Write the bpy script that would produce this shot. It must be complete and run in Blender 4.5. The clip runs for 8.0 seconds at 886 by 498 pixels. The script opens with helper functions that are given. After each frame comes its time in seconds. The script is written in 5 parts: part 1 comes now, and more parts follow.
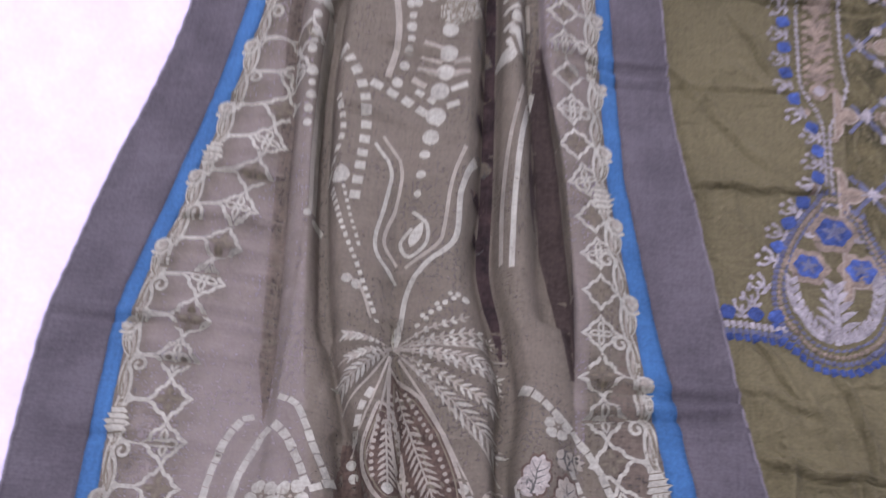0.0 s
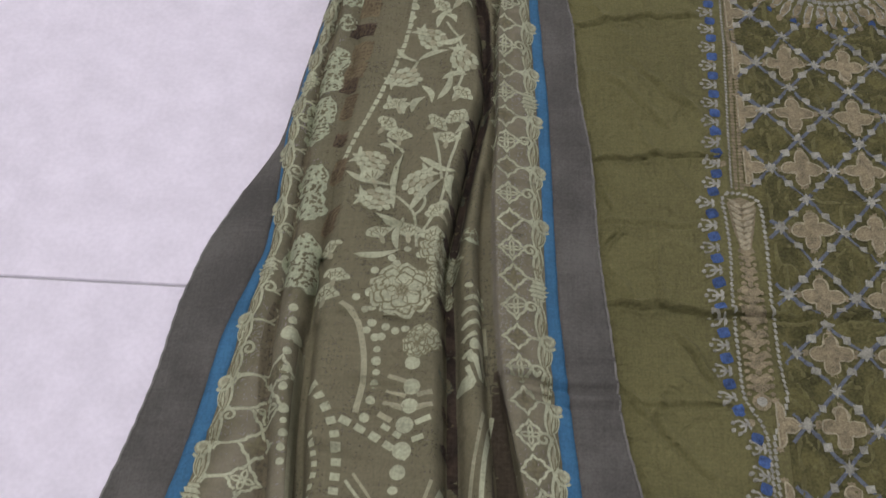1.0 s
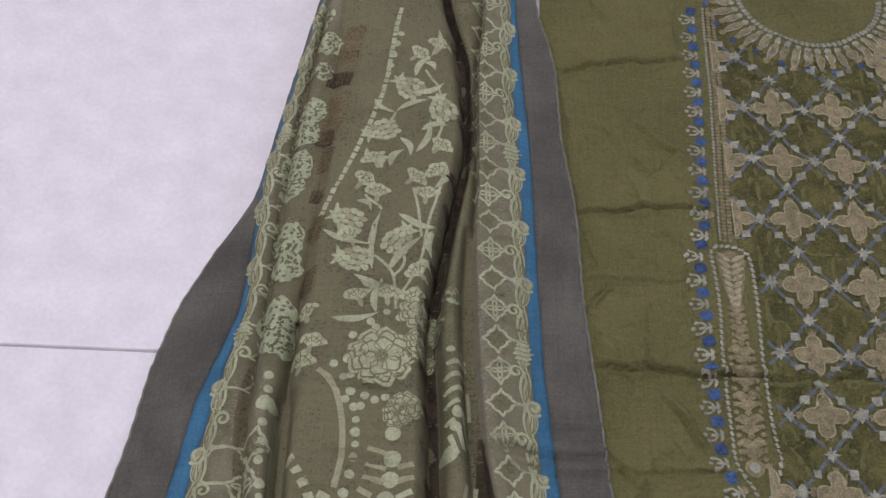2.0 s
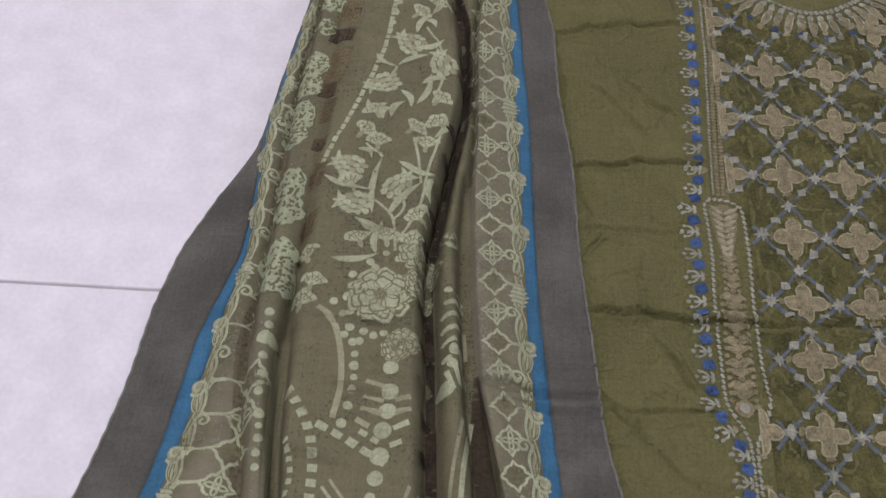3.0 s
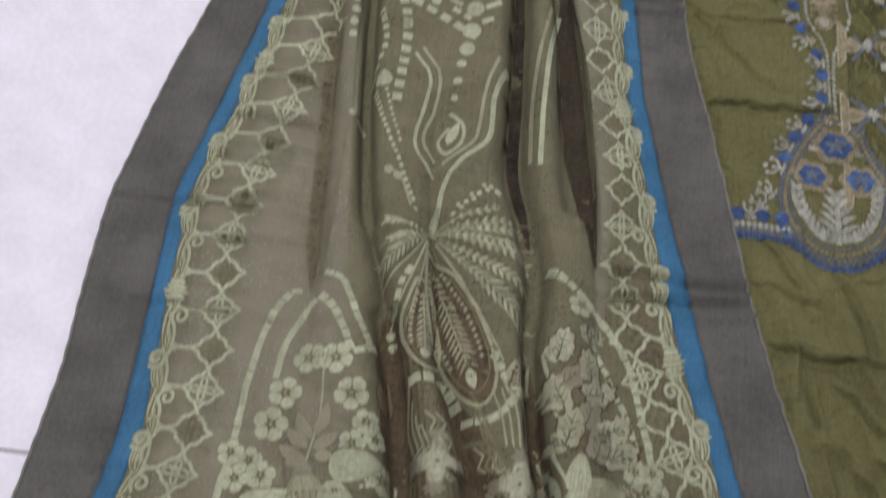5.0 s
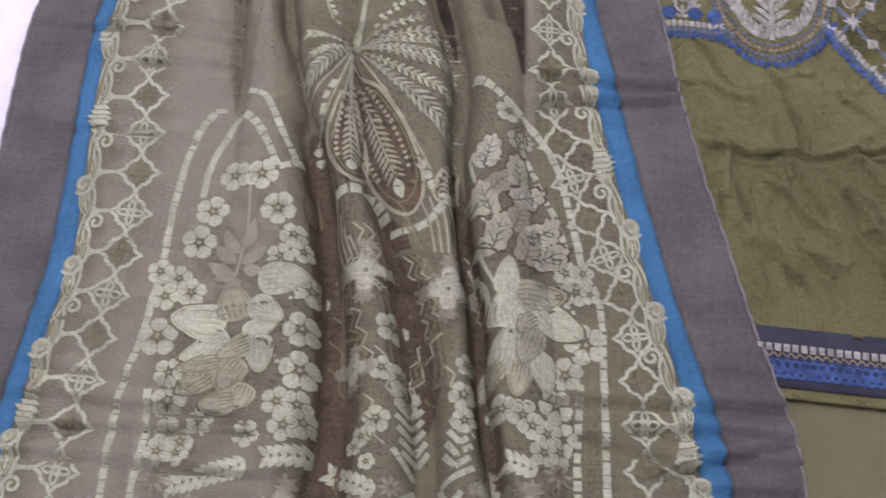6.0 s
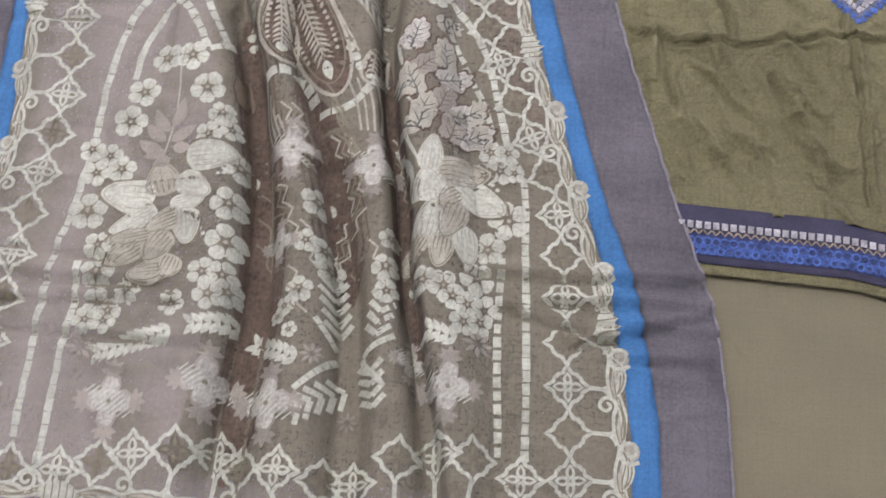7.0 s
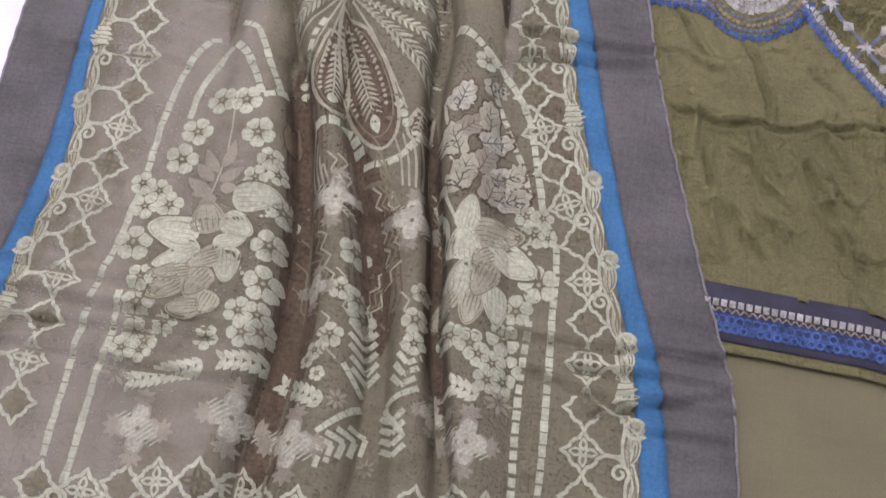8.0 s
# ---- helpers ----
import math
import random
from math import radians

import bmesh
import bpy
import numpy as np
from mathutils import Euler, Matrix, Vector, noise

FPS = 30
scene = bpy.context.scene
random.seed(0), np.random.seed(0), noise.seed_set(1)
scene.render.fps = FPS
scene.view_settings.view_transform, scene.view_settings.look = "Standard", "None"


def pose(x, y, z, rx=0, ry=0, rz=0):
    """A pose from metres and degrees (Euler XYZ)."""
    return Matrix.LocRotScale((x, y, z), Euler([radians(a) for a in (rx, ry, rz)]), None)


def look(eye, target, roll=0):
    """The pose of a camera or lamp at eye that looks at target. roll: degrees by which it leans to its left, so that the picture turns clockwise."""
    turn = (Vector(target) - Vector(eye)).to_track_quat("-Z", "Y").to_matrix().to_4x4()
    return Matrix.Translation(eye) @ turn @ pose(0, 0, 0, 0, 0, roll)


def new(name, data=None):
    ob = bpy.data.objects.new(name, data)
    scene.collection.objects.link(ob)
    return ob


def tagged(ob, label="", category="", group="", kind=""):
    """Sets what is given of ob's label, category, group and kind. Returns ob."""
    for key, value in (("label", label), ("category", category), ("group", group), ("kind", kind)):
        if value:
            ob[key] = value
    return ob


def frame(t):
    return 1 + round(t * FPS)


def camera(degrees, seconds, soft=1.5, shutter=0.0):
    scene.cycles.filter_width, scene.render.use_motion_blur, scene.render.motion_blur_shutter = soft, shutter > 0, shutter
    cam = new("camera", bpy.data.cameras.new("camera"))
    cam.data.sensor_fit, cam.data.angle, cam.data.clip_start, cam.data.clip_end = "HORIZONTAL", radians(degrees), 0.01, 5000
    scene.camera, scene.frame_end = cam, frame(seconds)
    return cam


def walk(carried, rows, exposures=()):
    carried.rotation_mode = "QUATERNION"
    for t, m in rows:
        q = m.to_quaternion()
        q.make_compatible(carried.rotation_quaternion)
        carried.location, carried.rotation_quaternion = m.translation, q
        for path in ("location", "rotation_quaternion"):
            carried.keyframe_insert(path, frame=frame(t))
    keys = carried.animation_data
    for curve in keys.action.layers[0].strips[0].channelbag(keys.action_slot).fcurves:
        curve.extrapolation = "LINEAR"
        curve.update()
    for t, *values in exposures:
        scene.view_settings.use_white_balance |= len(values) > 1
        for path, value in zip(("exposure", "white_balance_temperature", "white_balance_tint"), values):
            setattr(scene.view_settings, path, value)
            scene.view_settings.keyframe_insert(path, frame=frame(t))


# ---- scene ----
cam = camera(39.0, 8.0, soft=1.5, shutter=0.35)
PATH = [
    (0, (0.186, 0.240, 0.899), (0.142, 1.150, -0.883), 3.3),
    (0.1, (0.187, 0.211, 0.947), (0.147, 1.158, -0.814), 3.3),
    (0.3, (0.197, 0.166, 1.038), (0.148, 1.175, -0.685), 2.9),
    (0.4, (0.193, 0.175, 1.036), (0.148, 1.222, -0.668), 3.2),
    (0.5, (0.192, 0.202, 1.034), (0.143, 1.269, -0.657), 3.1),
    (0.6, (0.186, 0.245, 1.041), (0.147, 1.318, -0.648), 3.6),
    (1, (0.19, 0.327, 1.022), (0.159, 1.471, -0.618), 1.8),
    (1.5, (0.193, 0.38, 1.018), (0.171, 1.53, -0.618), 1.6),
    (1.7, (0.189, 0.398, 1.021), (0.183, 1.547, -0.616), 2.2),
    (2.8, (0.198, 0.339, 0.999), (0.188, 1.516, -0.618), 2.2),
    (3, (0.189, 0.32, 0.996), (0.192, 1.5, -0.619), 3.4),
    (3.5, (0.185, 0.271, 0.988), (0.183, 1.456, -0.623), 4.7),
    (4, (0.177, 0.218, 0.969), (0.18, 1.356, -0.676), 5.7),
    (4.5, (0.163, 0.153, 0.949), (0.145, 1.196, -0.757), 5.2),
    (5, (0.165, 0.102, 0.921), (0.13, 1.052, -0.839), 5.3),
    (5.2, (0.173, 0.083, 0.91), (0.138, 0.971, -0.882), 4.8),
    (6.3, (0.276, 0.068, 0.899), (0.259, 0.809, -0.958), 2.3),
    (6.5, (0.306, 0.049, 0.896), (0.274, 0.796, -0.959), 0.8),
    (7, (0.296, 0.006, 0.892), (0.267, 0.716, -0.978), 2.3),
    (7.4, (0.284, -0.014, 0.896), (0.236, 0.7, -0.971), 3.8),
    (7.5, (0.286, -0.007, 0.904), (0.234, 0.708, -0.963), 4.0),
    (8, (0.295, 0.013, 0.923), (0.208, 0.766, -0.927), 3.0),
]
GREEN, PINK = (0.07, 6350, 12), (1.05, 5720, 31)
walk(cam, [(t, look(eye, target, roll)) for t, eye, target, roll in PATH],
     [(0.0, 0.66, 5540, 46), (0.1, 0.60, 5560, 44), (0.3, 0.16, 6300, 14), (0.6, 0.16, 6300, 14), (1.0, 0.0, 6350, 12), (3.0, *GREEN), (3.5, *GREEN), (4.5, 0.25, 6320, 10), (5.2, 0.25, 6320, 10), (5.7, 0.42, 6000, 22), (6.3, 0.76, 5880, 29), (6.5, 0.76, 5880, 29), (7.0, *PINK), (7.5, 0.94, 5840, 30), (8.0, 0.84, 5940, 30)])

# ---- world and light ----
world = bpy.data.worlds.new("world")
world.use_nodes = True
scene.world = world
bg = world.node_tree.nodes["Background"]
sky = world.node_tree.nodes.new("ShaderNodeTexSky")
sky.sky_type = "NISHITA"
sky.sun_disc = False
sky.sun_elevation, sky.sun_rotation = radians(50), radians(90)
world.node_tree.links.new(sky.outputs[0], bg.inputs[0])
bg.inputs[1].default_value = 0.1

# added area light before an unseen opening; brightens the cloth from the right
lamp = bpy.data.lights.new("window_light", "AREA")
lamp.shape, lamp.size, lamp.size_y = "RECTANGLE", 1.2, 1.4
lamp.energy, lamp.color = 7.0, (1.0, 0.965, 0.99)
window_light = new("window_light", lamp)
window_light.matrix_world = look((2.33, 1.35, 1.65), (0.0, 0.70, 0.3))


# overhead light added out of view to light the cloth more evenly
overhead = bpy.data.lights.new("ceiling_lamp_light", "AREA")
overhead.shape, overhead.size, overhead.size_y = "RECTANGLE", 1.2, 1.2
overhead.energy, overhead.color = 29.0, (1.0, 0.965, 0.99)
overhead_light = new("ceiling_lamp_light", overhead)
overhead_light.matrix_world = look((-0.35, 0.95, 2.66), (-0.35, 0.95, 0.0))


# ---- materials ----
def material(name, colour, rough=0.8, var=0.12, scale=30.0, fine=900.0, bump=0.15, weave=0.0, sheen=0.0, hue=None, rand=0.0, crumple=0.0, sheer=0.0):
    """A node material: colour varied at two scales, with a fine relief; weave adds crossed threads and slubs, sheer lets light through the cloth."""
    m = bpy.data.materials.new(name)
    m.use_nodes = True
    nt = m.node_tree
    n, link = nt.nodes, nt.links.new
    b = n["Principled BSDF"]
    b.inputs["Roughness"].default_value = rough
    b.inputs["Specular IOR Level"].default_value = 0.25
    if sheen:
        b.inputs["Sheen Weight"].default_value = sheen
    co = n.new("ShaderNodeTexCoord")
    big = n.new("ShaderNodeTexNoise")
    big.inputs["Scale"].default_value, big.inputs["Detail"].default_value = scale, 5.0
    small = n.new("ShaderNodeTexNoise")
    small.inputs["Scale"].default_value, small.inputs["Detail"].default_value = fine, 3.0
    link(co.outputs["Object"], big.inputs["Vector"])
    link(co.outputs["Object"], small.inputs["Vector"])
    add = n.new("ShaderNodeMath")
    add.operation = "ADD"
    link(big.outputs["Fac"], add.inputs[0])
    link(small.outputs["Fac"], add.inputs[1])
    height = small.outputs["Fac"]
    if weave:
        waves = []
        for axis in ("X", "Y"):
            w = n.new("ShaderNodeTexWave")
            w.bands_direction = axis
            w.inputs["Scale"].default_value = weave
            w.inputs["Distortion"].default_value, w.inputs["Detail"].default_value = 2.5, 2.0
            link(co.outputs["Object"], w.inputs["Vector"])
            waves.append(w.outputs["Fac"])
        thread = n.new("ShaderNodeMath")
        thread.operation = "MAXIMUM"
        link(waves[0], thread.inputs[0])
        link(waves[1], thread.inputs[1])
        mixh = n.new("ShaderNodeMath")
        mixh.operation = "MULTIPLY_ADD"
        link(thread.outputs[0], mixh.inputs[0])
        mixh.inputs[1].default_value = 0.5
        link(add.outputs[0], mixh.inputs[2])
        height = mixh.outputs[0]
        # uneven yarns, long along the warp and the weft
        yarn = add.outputs[0]
        for stretch in ((620.0, 22.0, 40.0), (22.0, 620.0, 40.0)):
            place = n.new("ShaderNodeVectorMath")
            place.operation = "MULTIPLY"
            place.inputs[1].default_value = stretch
            link(co.outputs["Object"], place.inputs[0])
            slub = n.new("ShaderNodeTexNoise")
            slub.inputs["Scale"].default_value, slub.inputs["Detail"].default_value = 1.0, 2.0
            link(place.outputs[0], slub.inputs["Vector"])
            part_of = n.new("ShaderNodeMath")
            part_of.operation = "MULTIPLY_ADD"
            link(slub.outputs["Fac"], part_of.inputs[0])
            part_of.inputs[1].default_value = 0.36
            link(yarn, part_of.inputs[2])
            yarn = part_of.outputs[0]
        level = n.new("ShaderNodeMath")
        level.operation = "SUBTRACT"
        link(yarn, level.inputs[0])
        level.inputs[1].default_value = 0.36
        add = level
    ramp = n.new("ShaderNodeMapRange")
    ramp.inputs["From Min"].default_value, ramp.inputs["From Max"].default_value = 0.72, 1.28
    ramp.inputs["To Min"].default_value, ramp.inputs["To Max"].default_value = 1 - var, 1 + var
    link(add.outputs[0], ramp.inputs["Value"])
    fac = ramp.outputs[0]
    if rand:
        info = n.new("ShaderNodeObjectInfo")
        r = n.new("ShaderNodeMapRange")
        r.inputs["To Min"].default_value, r.inputs["To Max"].default_value = 1 - rand, 1 + rand
        link(info.outputs["Random"], r.inputs["Value"])
        mul = n.new("ShaderNodeMath")
        mul.operation = "MULTIPLY"
        link(fac, mul.inputs[0])
        link(r.outputs[0], mul.inputs[1])
        fac = mul.outputs[0]
    col = n.new("ShaderNodeMixRGB")
    col.blend_type = "MULTIPLY"
    col.inputs[0].default_value = 1.0
    if hue:
        tone = n.new("ShaderNodeMixRGB")
        tone.inputs[1].default_value, tone.inputs[2].default_value = (*colour, 1), (*hue, 1)
        link(big.outputs["Fac"], tone.inputs[0])
        link(tone.outputs[0], col.inputs[1])
    else:
        col.inputs[1].default_value = (*colour, 1)
    link(fac, col.inputs[2])
    link(col.outputs[0], b.inputs["Base Color"])
    bm_ = n.new("ShaderNodeBump")
    bm_.inputs["Strength"].default_value, bm_.inputs["Distance"].default_value = bump, 0.001
    link(height, bm_.inputs["Height"])
    if crumple:
        wr = n.new("ShaderNodeTexNoise")
        wr.inputs["Scale"].default_value, wr.inputs["Detail"].default_value, wr.inputs["Distortion"].default_value = 42.0, 5.0, 1.2
        link(co.outputs["Object"], wr.inputs["Vector"])
        big_bump = n.new("ShaderNodeBump")
        big_bump.inputs["Strength"].default_value, big_bump.inputs["Distance"].default_value = crumple, 0.006
        link(wr.outputs["Fac"], big_bump.inputs["Height"])
        link(big_bump.outputs[0], bm_.inputs["Normal"])
    link(bm_.outputs[0], b.inputs["Normal"])
    if sheer:
        clear, mix = n.new("ShaderNodeBsdfTransparent"), n.new("ShaderNodeMixShader")
        clear.inputs[0].default_value = (0.97, 0.94, 0.86, 1)
        mix.inputs[0].default_value = sheer
        link(b.outputs[0], mix.inputs[1])
        link(clear.outputs[0], mix.inputs[2])
        link(mix.outputs[0], n["Material Output"].inputs["Surface"])
    return m


M_TILE = material("glazed_tile", (0.665, 0.635, 0.68), 0.35, 0.06, 26.0, 190.0, 0.05, hue=(0.73, 0.695, 0.75), rand=0.01)
M_GROUT = material("grout", (0.42, 0.40, 0.42), 0.9, 0.1, 40, 700, 0.2)
M_WALL = material("wall_paint", (0.80, 0.79, 0.80), 0.8, 0.03, 3.0, 200, 0.05)
M_GROUND = material("olive_lawn_print", (0.222, 0.211, 0.127), 0.92, 0.20, 16, 380, 0.45, weave=330, hue=(0.180, 0.164, 0.101), crumple=1.0, sheer=0.34)
# dark brown print; along the deep fold its colour also holds the shade
M_DARK = material("dark_print_and_shade", (0.022, 0.019, 0.016), 0.92, 0.5, 60, 300, 0.4, weave=420, hue=(0.060, 0.040, 0.026))
M_GREY = material("grey_selvedge", (0.108, 0.105, 0.094), 0.95, 0.22, 18, 420, 0.6, weave=380, hue=(0.146, 0.141, 0.126), crumple=0.9, sheer=0.20)
M_BLUE = material("blue_stripe_print", (0.056, 0.172, 0.300), 0.9, 0.2, 25, 400, 0.6, weave=330, crumple=0.5, sheer=0.2)
M_PALE = material("pale_sage_print", (0.39, 0.405, 0.270), 0.92, 0.26, 50, 380, 0.4, weave=330, rand=0.10, hue=(0.30, 0.315, 0.21))
M_PALE2 = material("muted_sage_print", (0.275, 0.27, 0.175), 0.92, 0.22, 60, 500, 0.4, weave=330, rand=0.10)
M_LINE = material("dull_olive_print", (0.155, 0.145, 0.080), 0.85, 0.16, 60, 900, 0.2)
M_MOSS = material("grey_green_print", (0.105, 0.110, 0.075), 0.92, 0.3, 80, 600, 0.3, rand=0.2, hue=(0.075, 0.080, 0.056))
M_RUST = material("rust_brown_print", (0.138, 0.113, 0.062), 0.92, 0.3, 80, 600, 0.3)
M_SHIRT = material("olive_lawn", (0.148, 0.140, 0.056), 0.82, 0.24, 9, 420, 0.5, weave=400, hue=(0.113, 0.107, 0.043), crumple=1.3)
M_TROUSER = material("olive_cambric", (0.145, 0.135, 0.068), 0.88, 0.10, 12, 600, 0.35, weave=400, crumple=0.25)
M_MOSSCLOTH = material("moss_embroidery_ground", (0.068, 0.068, 0.024), 0.92, 0.45, 45, 400, 0.7, hue=(0.104, 0.095, 0.036), crumple=1.4)
M_THREAD_BLUE = material("grey_blue_thread", (0.128, 0.148, 0.178), 0.85, 0.4, 150, 700, 0.8, hue=(0.088, 0.102, 0.125))
M_THREAD_WHITE = material("ivory_thread", (0.28, 0.28, 0.23), 0.85, 0.4, 150, 700, 0.8, rand=0.15)
M_THREAD_BEIGE = material("beige_thread", (0.245, 0.208, 0.128), 0.85, 0.45, 120, 600, 0.9, rand=0.12, hue=(0.195, 0.168, 0.100))
M_BEAD = material("royal_blue_thread", (0.046, 0.085, 0.195), 0.8, 0.5, 150, 700, 0.8, rand=0.25)
M_THREAD_CREAM = material("cream_thread", (0.31, 0.28, 0.185), 0.85, 0.35, 150, 700, 0.8)
M_NAVY = material("navy_trim", (0.036, 0.036, 0.048), 0.8, 0.25, 60, 900, 0.5)

M_OLIVE = material("olive_print", (0.145, 0.135, 0.078), 0.92, 0.3, 40, 300, 0.4, weave=330, hue=(0.115, 0.104, 0.060))
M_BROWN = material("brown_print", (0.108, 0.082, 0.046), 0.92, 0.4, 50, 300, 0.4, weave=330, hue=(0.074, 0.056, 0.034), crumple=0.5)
M_TAUPE = material("taupe_print", (0.165, 0.146, 0.090), 0.92, 0.35, 40, 300, 0.4, weave=330, hue=(0.132, 0.113, 0.070), sheer=0.25)
# brown print darkened further to paint the shade of the right hollow
M_UMBER = material("umber_print_and_shade", (0.070, 0.055, 0.034), 0.92, 0.35, 40, 300, 0.4, weave=330, hue=(0.040, 0.032, 0.022), crumple=0.4)
M_PINK = material("dusty_beige_print", (0.215, 0.200, 0.135), 0.92, 0.2, 60, 600, 0.3, weave=330, rand=0.1)
M_HATCH = material("hatched_sage_print", (0.31, 0.305, 0.215), 0.92, 0.35, 70, 420, 0.3, weave=300)
M_MINT = material("mint_sage_print", (0.36, 0.39, 0.255), 0.92, 0.3, 80, 600, 0.3, weave=330, hue=(0.27, 0.30, 0.20))
M_RIBBON = material("blue_ribbon", (0.024, 0.033, 0.075), 0.85, 0.5, 150, 700, 0.5, hue=(0.04, 0.055, 0.11))

# glow for the panel of the added overhead lamp
M_GLOW = material("fill_lamp_diffuser", (0.85, 0.84, 0.86), 0.5, 0.02, 5, 100, 0.02)
M_GLOW.node_tree.nodes["Principled BSDF"].inputs["Emission Color"].default_value = (1.0, 0.97, 0.99, 1)
M_GLOW.node_tree.nodes["Principled BSDF"].inputs["Emission Strength"].default_value = 2.0
M_EDGE = material("pale_selvedge_thread", (0.16, 0.155, 0.14), 0.9, 0.3, 80, 900, 0.5)

# ---- helpers ----
def part(name, bm, mat, parent=None, label=""):
    """Links a bmesh as one mesh object, under its parent where there is one."""
    me = bpy.data.meshes.new(name)
    bm.normal_update()
    bm.to_mesh(me)
    bm.free()
    for m in (mat if isinstance(mat, (list, tuple)) else (mat,)):
        me.materials.append(m)
    ob = new(name, me)
    if parent:
        ob.parent = parent
    if label:
        tagged(ob, label)
    return ob


def box(bm, lo, hi):
    m = Matrix.Translation([(a + b) / 2 for a, b in zip(lo, hi)]) @ Matrix.Diagonal([b - a for a, b in zip(lo, hi)] + [1])
    return bmesh.ops.create_cube(bm, size=1, matrix=m)["verts"]


# ---- the room ----
X0, X1, Y0, Y1, CEIL = -1.75, 2.45, -2.03, 2.18, 2.75

def wall(name, lo, hi, label):
    bm = bmesh.new()
    box(bm, lo, hi)
    return tagged(part(name, bm, M_WALL), label, "wall", kind="structure")

wall("wall_west", (X0 - 0.15, Y0 - 0.15, 0), (X0, Y1 + 0.15, CEIL), "plain white painted wall of the room")
wall("wall_south", (X0, Y0 - 0.15, 0), (X1, Y0, CEIL), "plain white painted wall behind the floor")
wall("wall_north", (X0, Y1, 0), (X1, Y1 + 0.15, CEIL), "plain white painted wall beyond the floor")
# east wall, unseen, with an opening added for the side light
bm = bmesh.new()
box(bm, (X1, Y0 - 0.15, 0), (X1 + 0.15, Y1 + 0.15, 0.9))
box(bm, (X1, Y0 - 0.15, 2.4), (X1 + 0.15, Y1 + 0.15, CEIL))
box(bm, (X1, Y0 - 0.15, 0.9), (X1 + 0.15, -0.0, 2.4))
box(bm, (X1, 2.0, 0.9), (X1 + 0.15, Y1 + 0.15, 2.4))
tagged(part("wall_east", bm, M_WALL), "white painted wall with a wide opening added for the side light", "wall", kind="structure")
bm = bmesh.new()
box(bm, (X0 - 0.15, Y0 - 0.15, CEIL), (X1 + 0.15, Y1 + 0.15, CEIL + 0.12))
tagged(part("ceiling", bm, M_WALL), "plain white painted ceiling", "ceiling", kind="structure")

# housing and glowing panel of the added overhead lamp, never in view
bm = bmesh.new()
box(bm, (-0.98, 0.32, 2.69), (0.28, 1.58, CEIL - 0.001))
bmesh.ops.bevel(bm, geom=bm.edges[:], offset=0.01, segments=2, affect="EDGES")
fill_lamp_body = tagged(part("ceiling_lamp", bm, M_WALL), "flat white square lamp added at the ceiling as fill, unseen", "lamp")
bm = bmesh.new()
box(bm, (-0.94, 0.36, 2.676), (0.24, 1.54, 2.689))
part("diffuser", bm, M_GLOW, fill_lamp_body, "white glowing diffuser of the added lamp")

bm = bmesh.new()
box(bm, (X0 - 0.15, Y0 - 0.15, -0.12), (X1 + 0.15, Y1 + 0.15, -0.0022))
floor = tagged(part("floor", bm, M_GROUT), "white glazed floor tiles with thin grey joints", "floor", kind="structure")


# ---- the shawl's folds ----
def fold(rows):
    """A line down the cloth: (y, x, z) from top to bottom, as arrays for interpolation."""
    a = np.array(sorted(rows))
    return a


